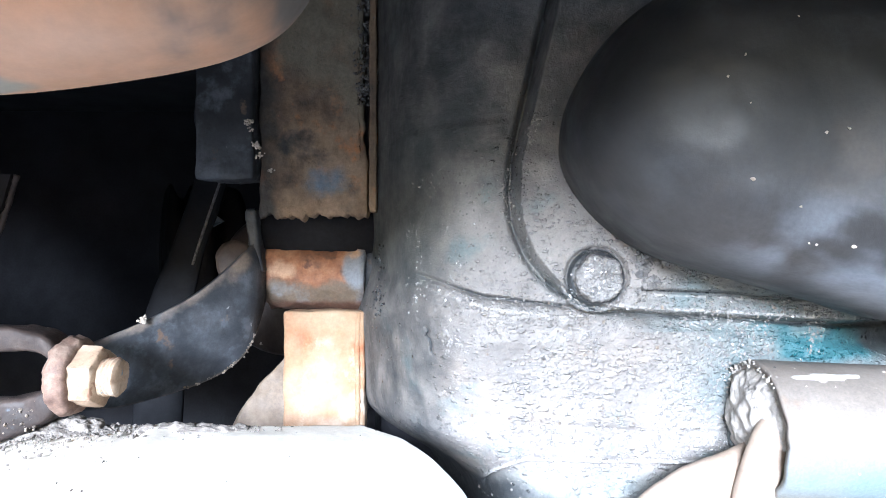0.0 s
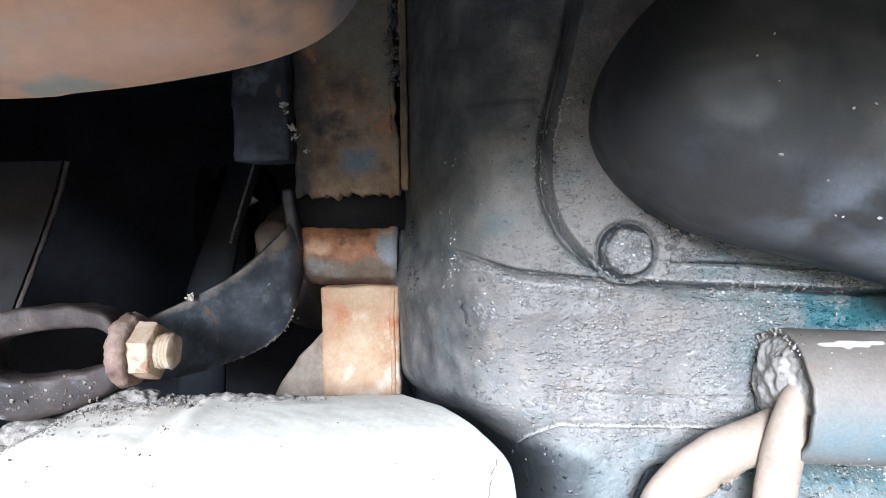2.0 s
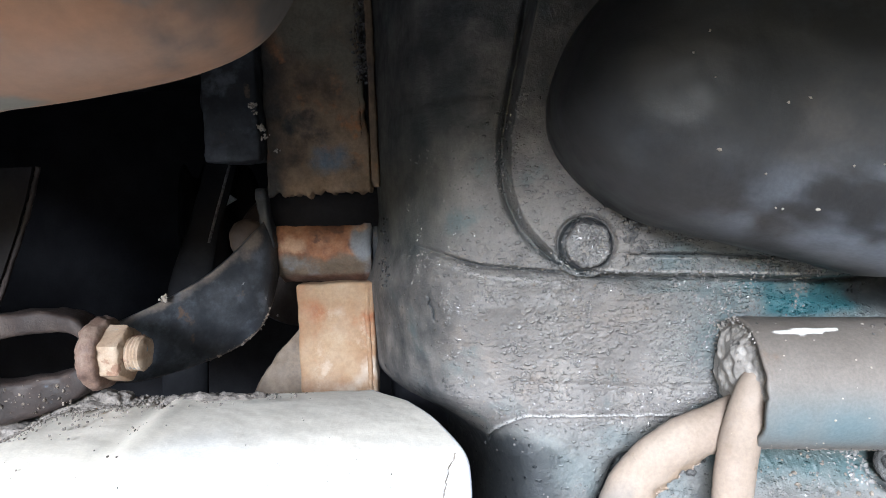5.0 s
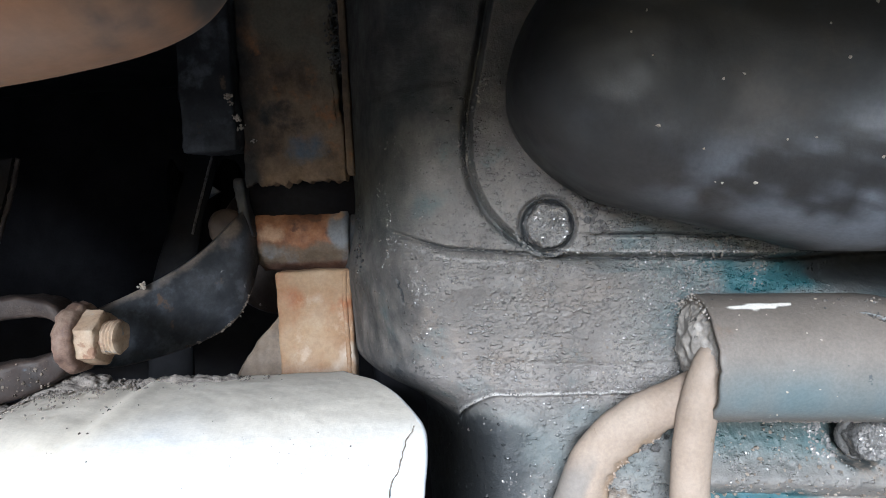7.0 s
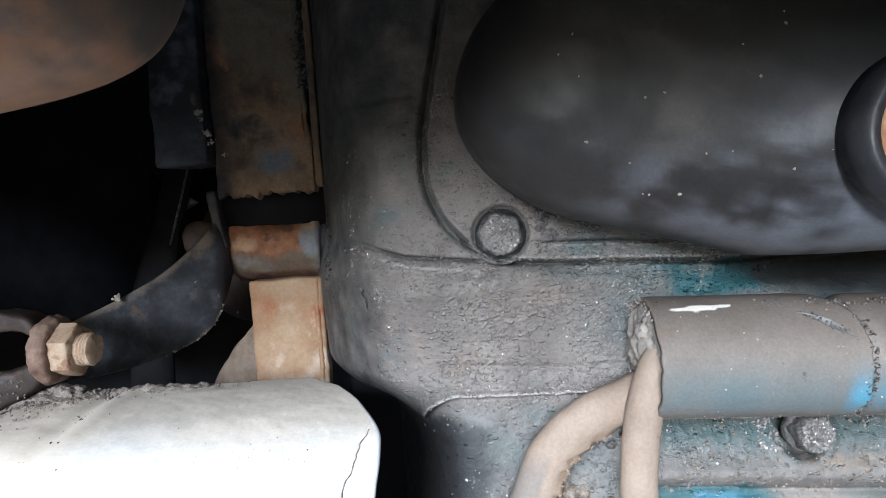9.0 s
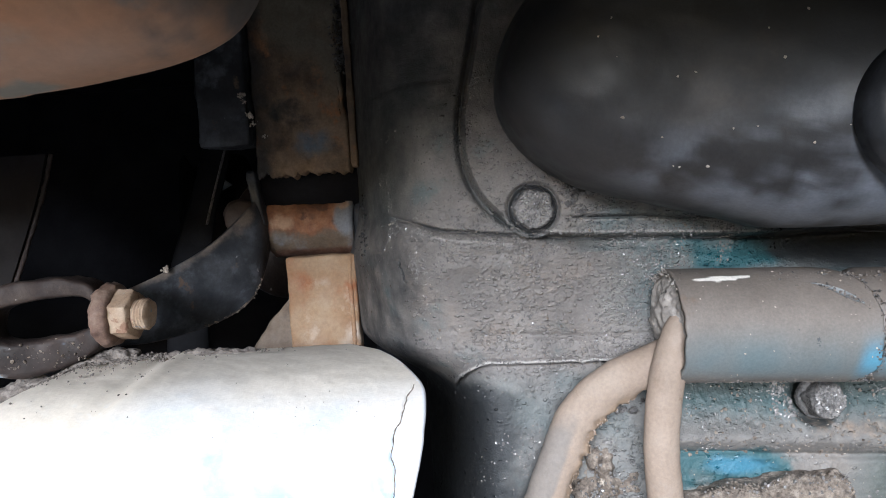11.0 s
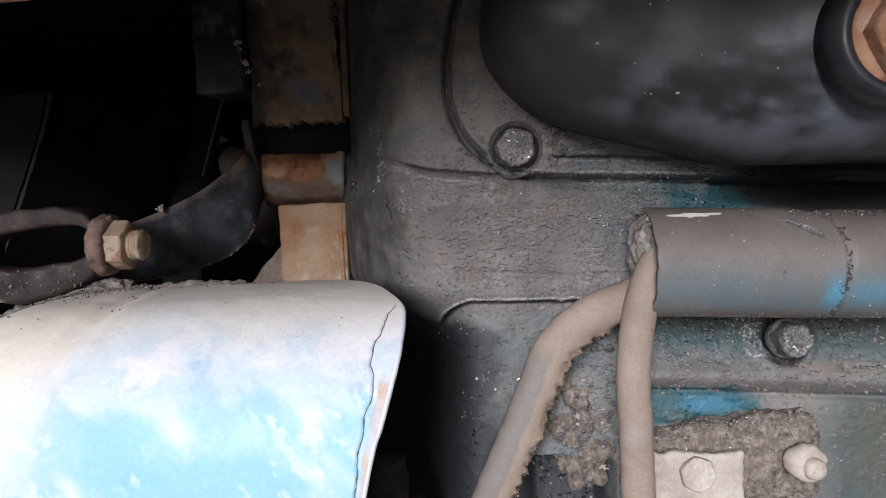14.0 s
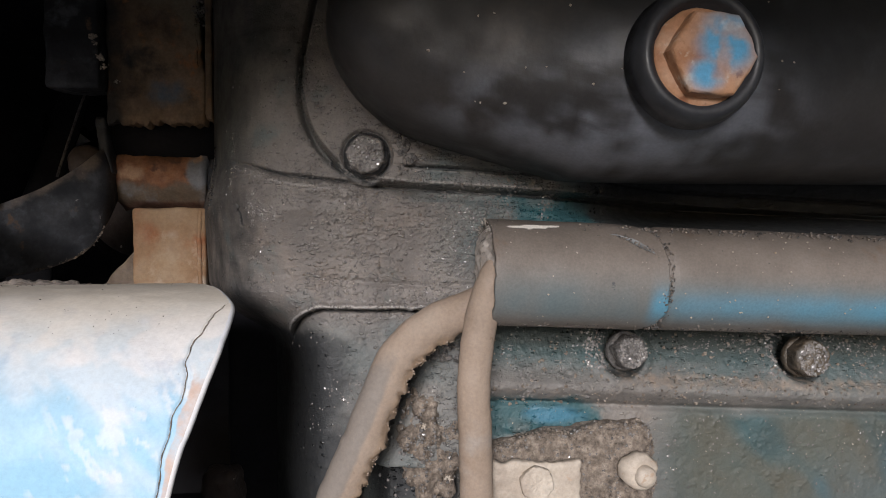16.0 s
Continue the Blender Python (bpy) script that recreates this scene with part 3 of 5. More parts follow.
    teal = np.maximum.reduce([
        1.0 * step(0.10, 0.185, X + 0.03 * (fbm(X, Z, 0.012, 3, 76) - 0.5)) * step(0.540, 0.550, Z) * step(0.572, 0.562, Z),
        0.72 * step(0.125, 0.16, X) * bell(zz, 0.4665, 0.010),
        0.50 * step(0.10, 0.14, X) * step(0.50, 0.53, Z) * step(0.575, 0.56, Z),
        1.0 * step(0.235, 0.300, X) * step(0.436, 0.420, zz), 0.55 * step(0.245, 0.27, X) * bell(zz, 0.462, 0.014),
        1.0 * step(1.35, 0.9, rblue) * right,
        0.42 * step(0.085, 0.12, X) * step(0.595, 0.575, Z) * (Z > 0.56),
        0.26 * step(0.0, 0.06, X) * step(0.494, 0.48, Z) * left,
        0.18 * bell(f, 0.0015, 0.003) * (X > 0.03)])
    blue = np.maximum(0.70 * step(1.1, 0.4, np.hypot((X - 0.188) / 0.024, (zz - 0.4250) / 0.0070) + 0.5 * (fbm(X, Z, 0.008, 3, 29) - 0.5)) * right, 0.95 * step(0.345, 0.43, X + 0.6 * (0.40 - zz)) * step(0.43, 0.395, zz) * step(0.30, 0.7, fbm(X * 0.8 + Z * 0.6, Z * 0.5 - X * 0.3, 0.040, 2, 78)), 0.42 * step(1.2, 0.5, np.hypot((X - 0.296) / 0.022, (zz - 0.4335) / 0.009)))
    # grime mixed with painted shade; the column, trench and gap are shade alone
    grime_shade = np.maximum.reduce([0.9 * bell(X + 0.0068 + 0.18 * (Z - 0.553) + 0.0030 * (fbm(Z, 0 * Z, 0.004, 3, 55) - 0.5), 0, 0.0007) * step(0.545, 0.548, Z) * step(0.562, 0.558, Z), 0.62 * bell(f, 0.0018, 0.0022) * step(0.58, 0.61, Z), 0.36 * step(0.575, 0.63, Z) * step(0.045, 0.0, X),
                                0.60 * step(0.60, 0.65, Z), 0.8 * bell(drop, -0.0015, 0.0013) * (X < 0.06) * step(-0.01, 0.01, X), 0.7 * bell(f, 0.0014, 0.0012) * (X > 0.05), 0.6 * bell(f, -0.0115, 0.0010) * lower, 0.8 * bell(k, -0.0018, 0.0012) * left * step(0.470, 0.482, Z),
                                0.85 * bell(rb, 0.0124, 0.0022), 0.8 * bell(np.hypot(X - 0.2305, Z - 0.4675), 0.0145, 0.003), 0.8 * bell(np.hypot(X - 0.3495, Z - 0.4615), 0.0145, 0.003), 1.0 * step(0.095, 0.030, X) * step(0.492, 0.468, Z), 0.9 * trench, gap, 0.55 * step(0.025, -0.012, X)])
    olive = step(0.245, 0.29, X) * step(0.440, 0.425, zz) * step(0.46, 0.66, fbm(X * 0.9 + Z * 0.5, Z * 0.6, 0.045, 3, 79))
    soil = np.maximum(0.5 * step(0.14, 0.17, X) * step(0.418, 0.412, zz) * step(0.26, 0.24, X), 0.42 * bell(zz, 0.452, 0.006) * step(0.2, 0.24, X))
    cloud = fbm(X, Z, 0.022, 4, 71)
    smear = fbm(X * 0.8 + Z * 0.6, Z * 0.5 - X * 0.3, 0.030, 4, 77)
    # dark slime, plus shade painted under the pipe and on the column's left
    slime_shade = 0.25 * right * step(0.490, 0.482, zz) + 0.5 * step(0.572, 0.60, Z) * step(0.69, 0.64, Z) * step(0.035, -0.015, X) + right * np.maximum(0.94 * bell(zz, 0.4785, 0.0140), (0.38 + 0.14 * step(0.29, 0.36, X)) * step(0.445, 0.425, zz) * step(0.235, 0.275, X) * step(0.25, 0.60, smear))
    # behind the cover's edge the shade is painted in as full darkness
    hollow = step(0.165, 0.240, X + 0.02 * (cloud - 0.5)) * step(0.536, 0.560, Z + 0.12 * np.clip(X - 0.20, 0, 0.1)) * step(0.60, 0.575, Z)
    grime_shade = np.maximum(grime_shade, hollow)
    shine = shine * (1 - hollow)
    teal = teal * (1 - 0.9 * step(0.20, 0.26, X) * step(0.536, 0.549, Z))
    teal = np.clip(teal * (0.60 + 0.80 * step(0.25, 0.75, cloud)), 0.75 * right * np.maximum(bell(zz, 0.468, 0.009), 1.15 * step(0.440, 0.418, zz) * step(0.240, 0.310, X)), 1)
    teal = np.maximum(teal, 0.92 * step(0.243, 0.285, X + 0.02 * (cloud - 0.5)) * step(0.440, 0.424, zz + 0.01 * (cloud - 0.5)))
    worn = np.maximum.reduce([0.75 * bell(k, 0.0016, 0.0013) * left * step(0.474, 0.484, Z), 0.6 * bell(f, -0.0030, 0.0010) * (X > 0.06) * step(0.60, 0.58, Z), 0.5 * bell(f, -0.0095, 0.0008) * lower,
                              0.6 * bell(drop, 0.0035, 0.0013) * (X < 0.06) * step(-0.01, 0.01, X), 0.30 * shine]) * (1 - hollow)
    return y, {"teal": teal, "blue": blue, "grime_shade": grime_shade, "soil": soil, "olive": 0.62 * olive, "slime_shade": slime_shade, "wet": shine, "blister": np.clip(skin * (0.60 + 0.40 * step(0.38, 0.58, fbm(X, Z, 0.010, 2, 98))) * (1 - hollow) * (1 - 0.55 * right * step(0.486, 0.478, zz)), 0, 1), "worn": worn}


engine = thing("engine_block", "dust-caked grey cast iron engine block with teal paint remnants", "engine")
xs = np.concatenate([np.arange(-0.060, -0.020, 0.001), np.arange(-0.020, 0.250, 0.0005), np.arange(0.250, 0.440, 0.0009), np.arange(0.440, 0.62, 0.004)])
zs = np.concatenate([np.arange(0.12, 0.375, 0.006), np.arange(0.375, 0.490, 0.0008), np.arange(0.490, 0.605, 0.0005), np.arange(0.605, 0.725, 0.0010), np.arange(0.725, 0.808, 0.003)])
X, Z = np.meshgrid(xs, zs)
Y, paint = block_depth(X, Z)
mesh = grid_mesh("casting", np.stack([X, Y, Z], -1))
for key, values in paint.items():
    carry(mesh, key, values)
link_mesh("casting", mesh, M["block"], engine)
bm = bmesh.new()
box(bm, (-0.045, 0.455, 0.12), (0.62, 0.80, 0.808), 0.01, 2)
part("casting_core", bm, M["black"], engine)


def hex_bolt(name, at, direction, across, height, material, parent, washer=0.0, label="", turn=0.0, rough=0.0004, seed=0, soft=0.12, under=None):
    """A hex head with rounded corners, a chamfered top and a worn, crusty skin."""
    m = facing(at, direction, turn)
    n = 84
    th = np.arange(n) * 2 * np.pi / n
    fold = (th + np.pi / 6) % (np.pi / 3) - np.pi / 6
    r = across / 2 * ((1 - soft) / np.cos(fold) + soft * 1.06)
    bm = bmesh.new()
    rings = []
    for k, h in ((1, -0.002), (1, 0.15), (1, 0.35), (1, 0.55), (1, 0.74), (0.985, 0.86), (0.95, 0.94), (0.90, 0.98), (0.82, 1.0), (0.70, 1.01), (0.58, 1.015), (0.46, 1.02), (0.34, 1.02), (0.22, 1.02), (0.10, 1.02)):
        cap = r * k if k > 0.9 else np.minimum(r * k, across / 2 * (k + 0.04))
        rings.append([bm.verts.new(m @ Vector((c * math.cos(a), c * math.sin(a), h * height))) for c, a in zip(cap, th)])
    for p, q in zip(rings, rings[1:]):
        for k in range(n):
            bm.faces.new((p[k], p[(k + 1) % n], q[(k + 1) % n], q[k]))
    bm.faces.new(rings[-1])
    bm.faces.new(rings[0][::-1])
    if rough:
        bmesh.ops.recalc_face_normals(bm, faces=bm.faces)
        roughen(bm, rough, across * 0.22, seed, rough * 0.5, across * 0.06)
    head = part(name, bm, material, parent, label, angle=30 if soft < 0.25 else None)
    if rough > 0.0008:
        rs = random.Random(seed)
        spots = []
        for _ in range(150):
            a, c = rs.uniform(0, 2 * math.pi), across * 0.47 * math.sqrt(rs.random())
            spots.append((*(m @ Vector((c * math.cos(a), c * math.sin(a), height * 1.02))), rs.uniform(0.0004, 0.0013)))
        clods("oily_scale", spots, M["wet"], head, "glinting oily scale", seed, 0.5)["kind"] = "stuff"
    if washer:
        wb = bmesh.new()
        lathe(wb, [(washer * 0.6, -0.0035), (washer * 0.96, -0.0035), (washer, -0.0025), (washer, 0.0004), (washer * 0.95, 0.0014), (washer * 0.7, 0.0016)], m, 60)
        roughen(wb, rough * 0.6, across * 0.25, seed + 2)
        part("washer", wb, under or material, head)
    return head


hex_bolt("bolt", (0.0712, 0.3035, 0.5865), (-0.06, -1, 0.0), 0.0200, 0.0085, M["dusty"], engine, 0.0122, "hex bolt caked with grey oily dust", 8, 0.0014, 1, 0.55, M["gloss"])
hex_bolt("bolt", (0.2315, 0.3200, 0.4675), (0.06, -1, 0.05), 0.0192, 0.0115, M["bolt"], engine, 0.0124, "oily dark hex bolt below the pipe", 20, 0.0010, 2, 0.4)
hex_bolt("bolt", (0.3495, 0.3205, 0.4615), (0.0, -1, 0.05), 0.0222, 0.0115, M["tanbolt"], engine, 0.0130, "brown hex bolt half hidden below the pipe", 4, 0.0009, 3, 0.40)
rnd = random.Random(4)
clods("dirt_crumb", [(0.0965 + 0.0055 * math.cos(a) + rnd.gauss(0, 0.0014), 0.3020, 0.5910 + 0.0065 * math.sin(a) + rnd.gauss(0, 0.0012), rnd.uniform(0.0006, 0.0021)) for a in [0.5 + 4.6 * k / 110 for k in range(110)]], M["wet"], engine, "shiny oily dirt crumbs", 5)["kind"] = "stuff"
rng = np.random.RandomState(4)
scab = []
for k in range(34):
    sx, sz = 0.0005 + rnd.gauss(0, 0.0030), 0.5105 + rnd.gauss(0, 0.0018)
    scab.append((sx, float(block_depth(np.array([sx]), np.array([sz]))[0][0]), sz, rnd.uniform(0.0003, 0.0010)))
clods("dirt_scab", scab, M["bolt"], engine, "small dark scab of oily dirt", 8, 0.6)["kind"] = "stuff"
drip = []
for k in range(60):
    sx, sz = -0.0385 + rnd.gauss(0, 0.0020), rnd.uniform(0.560, 0.603)
    drip.append((sx, float(block_depth(np.array([sx]), np.array([sz]))[0][0]), sz, rnd.uniform(0.0003, 0.0011)))
clods("oil_drop", drip, M["gloss"], engine, "black glinting oil drops beside the collar", 9)["kind"] = "stuff"


def on_block(n, x0, x1, z0, z1, s0, s1, keep=None, lift=0.0):
    """Spots strewn over the casting, kept where `keep` says so."""
    x, z = rng.uniform(x0, x1, n), rng.uniform(z0, z1, n)
    if keep is not None:
        ok = rng.uniform(size=n) < keep(x, z)
        x, z = x[ok], z[ok]
    return np.stack([x, block_depth(x, z)[0] - lift, z, s0 + (s1 - s0) * rng.uniform(size=len(x)) ** 2.2], -1)


def cluster(size, lo, hi, seed):
    return lambda x, z: step(lo, hi, fbm(x, z, size, 3, seed))


wet = np.concatenate([
    on_block(9500, 0.00, 0.185, 0.50, 0.578, 0.00018, 0.0009, lambda x, z: cluster(0.012, 0.42, 0.62, 81)(x, z) * (0.25 + 0.75 * np.maximum(bell(z, 0.556, 0.014), step(0.09, 0.13, x)))),
    on_block(1500, -0.02, 0.12, 0.565, 0.640, 0.0002, 0.0008, cluster(0.010, 0.45, 0.62, 83)),
    on_block(700, 0.02, 0.12, 0.40, 0.49, 0.0003, 0.0009, cluster(0.012, 0.55, 0.68, 85)),
    on_block(5200, 0.135, 0.42, 0.440, 0.492, 0.00022, 0.0009, cluster(0.012, 0.42, 0.62, 87)),
    on_block(3000, 0.022, 0.068, 0.570, 0.660, 0.0002, 0.0008, lambda x, z: bell(np.hypot(x - 0.0890, z - 0.626), 0.0572, 0.0030) * (x < 0.066)),
    on_block(900, 0.054, 0.089, 0.569, 0.604, 0.0002, 0.0007, lambda x, z: bell(np.hypot(x - 0.0712, z - 0.5865), 0.0150, 0.0018)),
    on_block(2200, -0.015, 0.065, 0.560, 0.590, 0.0002, 0.0007, lambda x, z: bell(z, 0.5795 - 0.17 * x, 0.0035)),
    on_block(900, 0.085, 0.150, 0.560, 0.584, 0.0002, 0.0006, lambda x, z: bell(z, 0.5715 - 0.055 * (x - 0.08), 0.004)),
    on_block(1500, 0.02, 0.125, 0.485, 0.502, 0.0002, 0.0007, lambda x, z: bell(z, 0.497, 0.003) + 0.3),
    on_block(70, 0.042, 0.072, 0.428, 0.452, 0.0004, 0.0011, cluster(0.008, 0.45, 0.6, 89)),
    on_block(150, 0.208, 0.222, 0.455, 0.485, 0.0005, 0.0016), on_block(110, 0.329, 0.341, 0.449, 0.478, 0.0005, 0.0016), on_block(420, 0.25, 0.42, 0.37, 0.44, 0.0003, 0.0010, cluster(0.014, 0.42, 0.62, 88))])
clods("wet_grit", wet, M["wet"], engine, "oily glinting grit on the casting", 6, 0.5)["kind"] = "stuff"
loose = np.concatenate([on_block(420, 0.14, 0.42, 0.43, 0.475, 0.0004, 0.0013), on_block(160, 0.01, 0.17, 0.49, 0.575, 0.0003, 0.0009)])
clods("grit", loose, M["clod"], engine, "loose grit stuck to the oily casting", 7)["kind"] = "stuff"
# cream specks on the casting stand in for small glints
pale = np.concatenate([on_block(300, 0.14, 0.44, 0.38, 0.49, 0.00015, 0.00050, None, 0.0002), on_block(160, 0.0, 0.17, 0.49, 0.58, 0.00012, 0.0004, None, 0.0002)])
clods("pale_speck", pale, M["cream"], engine, "pale specks", 16)["kind"] = "stuff"


# ---- bulged cover with its large bolt ----
cover = thing("bulged_cover", "grimy black bulged steel cover with a large bolt", "engine cover")
def cover_edge(x):
    """Lower and upper edge of the cover's outline at x."""
    w = math.sqrt(max(0.0, 1 - (1 - min((x - 0.051) / 0.050, 1)) ** 2))
    low = max(0.6045 - 0.285 * (x - 0.06), 0.5685) if x < 0.175 else 0.5685 + 0.0022 * math.exp(-(x - 0.175) / 0.02)
    high = 0.7040 + 0.08 * (min(x, 0.3) - 0.10)
    return 0.646 + (low - 0.646) * w, 0.646 + (high - 0.646) * w


stations = [0.051 + 0.076 * (k / 60) ** 2 for k in range(61)] + [0.127 + 0.493 * (k / 70) ** 1.3 for k in range(1, 71)]
outline = [(x, cover_edge(x)[0]) for x in stations[::-1]] + [(x, cover_edge(x)[1]) for x in stations[1:]]
rows = []
for v in np.linspace(0, 1, 84):
    s = 1 - v ** 2.2
    h = (1 - s ** 4.8) ** (1 / 4.8)                     # steep side, rounded brow, flat face
    s *= 1 - 0.05 * max(0.0, 1 - h / 0.6) ** 1.5        # the rim is tucked in
    rows.append([(max(x, 0.118) + (x - max(x, 0.118)) * s, 0.318 - 0.100 * h - 0.009 * (1 - s * s), 0.648 + (z - 0.648) * s) for x, z in outline])
P = np.array(rows)
bulge = fbm(P[..., 0], P[..., 2], 0.05, 3, 5) - 0.5
P[..., 1] -= 0.004 * bulge + 0.0006 * (fbm(P[..., 0], P[..., 2], 0.008, 2, 8) - 0.5)
BX, BZ = 0.2128, 0.6150
P[..., 1] -= 0.021 * np.exp(-((P[..., 0] - BX) ** 2 + (P[..., 2] - BZ) ** 2) / 0.055 ** 2) * step(0.30, 0.22, P[..., 1])
mesh = grid_mesh("shell", P)
# bluish sky reflections are painted on the lower face, broken up like smudges
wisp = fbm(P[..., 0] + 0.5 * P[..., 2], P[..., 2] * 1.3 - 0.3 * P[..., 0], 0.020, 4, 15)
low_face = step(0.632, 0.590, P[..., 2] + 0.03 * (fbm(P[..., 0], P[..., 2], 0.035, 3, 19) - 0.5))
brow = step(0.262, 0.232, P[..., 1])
carry(mesh, "smudge_sheen", np.clip(0.8 * brow * step(0.32, 0.60, wisp) * low_face * step(0.085, 0.130, P[..., 0]) * step(0.30, 0.215, P[..., 0]), 0, 1))
# dust film, plus painted light on the lower face; the side stays dark
carry(mesh, "film_sheen", np.clip(0.45 * step(0.67, 0.60, P[..., 2]) * step(0.16, 0.10, P[..., 0]) + 0.40 * low_face, 0, 1) * (0.15 + 0.85 * brow))
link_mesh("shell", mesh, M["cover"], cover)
bm = bmesh.new()
lathe(bm, [(0.0295, -0.006), (0.0282, 0.001), (0.0270, 0.0045), (0.0255, 0.0065), (0.0235, 0.0070), (0.0215, 0.0058), (0.0207, 0.002), (0.012, 0.0015)], facing((BX - 0.001, 0.1885, BZ + 0.001), (0, -1, 0)), 56)
part("boss_ring", bm, M["rubber"], cover, "black ring round the large bolt")
bm = bmesh.new()
mb = facing((BX - 0.0008, 0.196, BZ), (0, -1, 0))
lathe(bm, [(0.010, 0), (0.0200, 0.0), (0.0206, 0.004), (0.0206, 0.0100), (0.0198, 0.0115), (0.012, 0.0120)], mb, 60)
roughen(bm, 0.0005, 0.006, 3)
part("washer", bm, M["bigbolt"], cover, "rusty flange washer")
hex_bolt("large_bolt", (BX + 0.0010, 0.1850, BZ), (0.02, -1, 0), 0.0330, 0.0085, M["bigbolt"], cover, 0, "large rusty hex bolt with blue paint traces", 27, 0.0005, 6, 0.2)
for ob in [o for o in cover.children if o.name.startswith(("large_bolt", "washer"))]:
    co = np.array([v.co[:] for v in ob.data.vertices])
    dx, dz = co[:, 0] - BX, co[:, 2] - BZ
    fleck = np.maximum.reduce([0.95 * step(1.6, 0.4, np.hypot((dx - 0.0060) / 0.0112, (dz - 0.0045) / 0.0105)), 0.85 * step(1.6, 0.4, np.hypot((dx + 0.0028) / 0.0068, (dz + 0.0088) / 0.0060))])
    torn = fbm(co[:, 0], co[:, 2], 0.007, 3, 33)
    carry(ob.data, "paint", np.clip(fleck * (0.45 + 0.8 * step(0.34, 0.60, torn)), 0, 1) * (co[:, 1] < 0.1800))
    # a whitish highlight painted over the upper side of the blue patch
    carry(ob.data, "bare", 0.45 * step(1.2, 0.3, np.hypot((dx - 0.007) / 0.010, (dz - 0.011) / 0.004)))
rnd = random.Random(8)
dots = []
for _ in range(34):
    a, b = rnd.uniform(0.08, 0.26), rnd.uniform(0.60, 0.69)
    lo, hi = cover_edge(a)
    if lo + 0.014 < b < hi - 0.014:
        near = np.argmin((P[..., 0] - a) ** 2 + (P[..., 2] - b) ** 2)
        q = P.reshape(-1, 3)[near]
        dots.append((q[0], q[1] - 0.0001, q[2], rnd.uniform(0.0003, 0.0008)))
clods("pale_speck", dots, M["cream"], cover, "pale specks", 9)["kind"] = "stuff"


# ---- pipe with its split sleeve ----
def pipe_axis(x):
    return 0.2935 + 0.0 * x, 0.5195 - 0.040 * (x - 0.14)


def pipe_sheet(x0, x1, radius, n, around, seed, cut=None):
    x = np.linspace(x0, x1, n)[:, None]
    th = np.linspace(0, 2 * np.pi, around, endpoint=False)[None]
    cy, cz = pipe_axis(x)
    r = radius * (1 + 0.010 * (fbm(x * 1 + 0 * th, np.cos(th) * 0.02 + 0 * x, 0.03, 3, seed) - 0.5))
    xx = x + 0 * th
    if cut is not None:
        xx = cut(xx, th + 0 * x)
    return np.stack([xx, cy - r * np.cos(th), cz + r * np.sin(th)], -1)


pipe = thing("pipe", "dusty grey pipe in a split outer sleeve with faint blue paint", "pipe")


def sleeve_cut(x, th):
    u = np.clip((x - 0.21) / 0.029, 0, 1)
    v = np.clip((0.150 - x) / 0.012, 0, 1)
    ragged = 0.0012 * (fbm(th * 6, th * 0, 1.0, 3, 2) - 0.5)
    return x - u * (0.004 + 0.012 * np.maximum(np.sin(th * 1.0) ** 6, 0)) + u * ragged * 2 + v * ragged * 1.5


outer = pipe_sheet(0.1395, 0.239, 0.0305, 90, 96, 3, sleeve_cut)
inner = pipe_sheet(0.1395, 0.239, 0.0275, 90, 96, 3, sleeve_cut)[::-1]
P = np.concatenate([outer, inner])
mesh = grid_mesh("sleeve", P, closed_u=True, closed_v=True)
low = (P[..., 2] - pipe_axis(P[..., 0])[1]) / 0.0305
front = (pipe_axis(P[..., 0])[0] - P[..., 1]) / 0.0305
wash = 0.4 + 1.1 * fbm(P[..., 0], low * 0.02, 0.02, 3, 5)
carry(mesh, "teal", np.clip(0.62 * wash * step(0.35, -0.5, low) * step(-0.98, -0.6, low), 0, 1))
carry(mesh, "blue", 0.75 * step(0.222, 0.230, P[..., 0]) * bell(low, -0.45, 0.28))
carry(mesh, "chalk", 1.1 * step(1.15, 0.7, np.hypot((P[..., 0] - 0.1650) / 0.0185, (low - 0.868 - 2.2 * np.clip(P[..., 0] - 0.162, 0, 1)) / np.maximum(0.040 - 1.7 * np.abs(P[..., 0] - 0.160), 0.004))) * (front > 0))
link_mesh("sleeve", mesh, M["sleeve"], pipe)
bm = bmesh.new()
bmesh.ops.create_icosphere(bm, subdivisions=6, radius=1, matrix=pose(0.1470, 0.2985, 0.5235) @ Matrix.Diagonal((0.0125, 0.0272, 0.0262, 1)))
roughen(bm, 0.0026, 0.013, 15, 0.0009, 0.0026)
part("dirt_plug", bm, M["plug"], pipe, "grey dirt packed in the sleeve's mouth")
rnd = random.Random(71)
lip = []
for _ in range(110):
    th = math.radians(rnd.uniform(50, 190))
    cy, cz = pipe_axis(0.139)
    lip.append((0.1385 + rnd.gauss(0, 0.0010), cy - 0.0290 * math.cos(th) + rnd.gauss(0, 0.0008), cz + 0.0290 * math.sin(th) + rnd.gauss(0, 0.0008), rnd.uniform(0.0002, 0.0008)))
clods("lip_crust", lip, M["plug"], pipe, "dirt crust on the sleeve's lip", 72)["kind"] = "stuff"
P = pipe_sheet(0.200, 0.62, 0.0270, 130, 80, 11)
P[..., 2] -= 0.0004
k = step(0.232, 0.240, P[..., 0])[..., None]
axis = np.stack([P[..., 0], pipe_axis(P[..., 0])[0] + 0 * P[..., 0], pipe_axis(P[..., 0])[1]], -1)
P = axis + (P - axis) * (1 + 0.115 * k)
mesh = tube_mesh("inner_pipe", P)
low = (P[..., 2] - pipe_axis(P[..., 0])[1]) / 0.0305
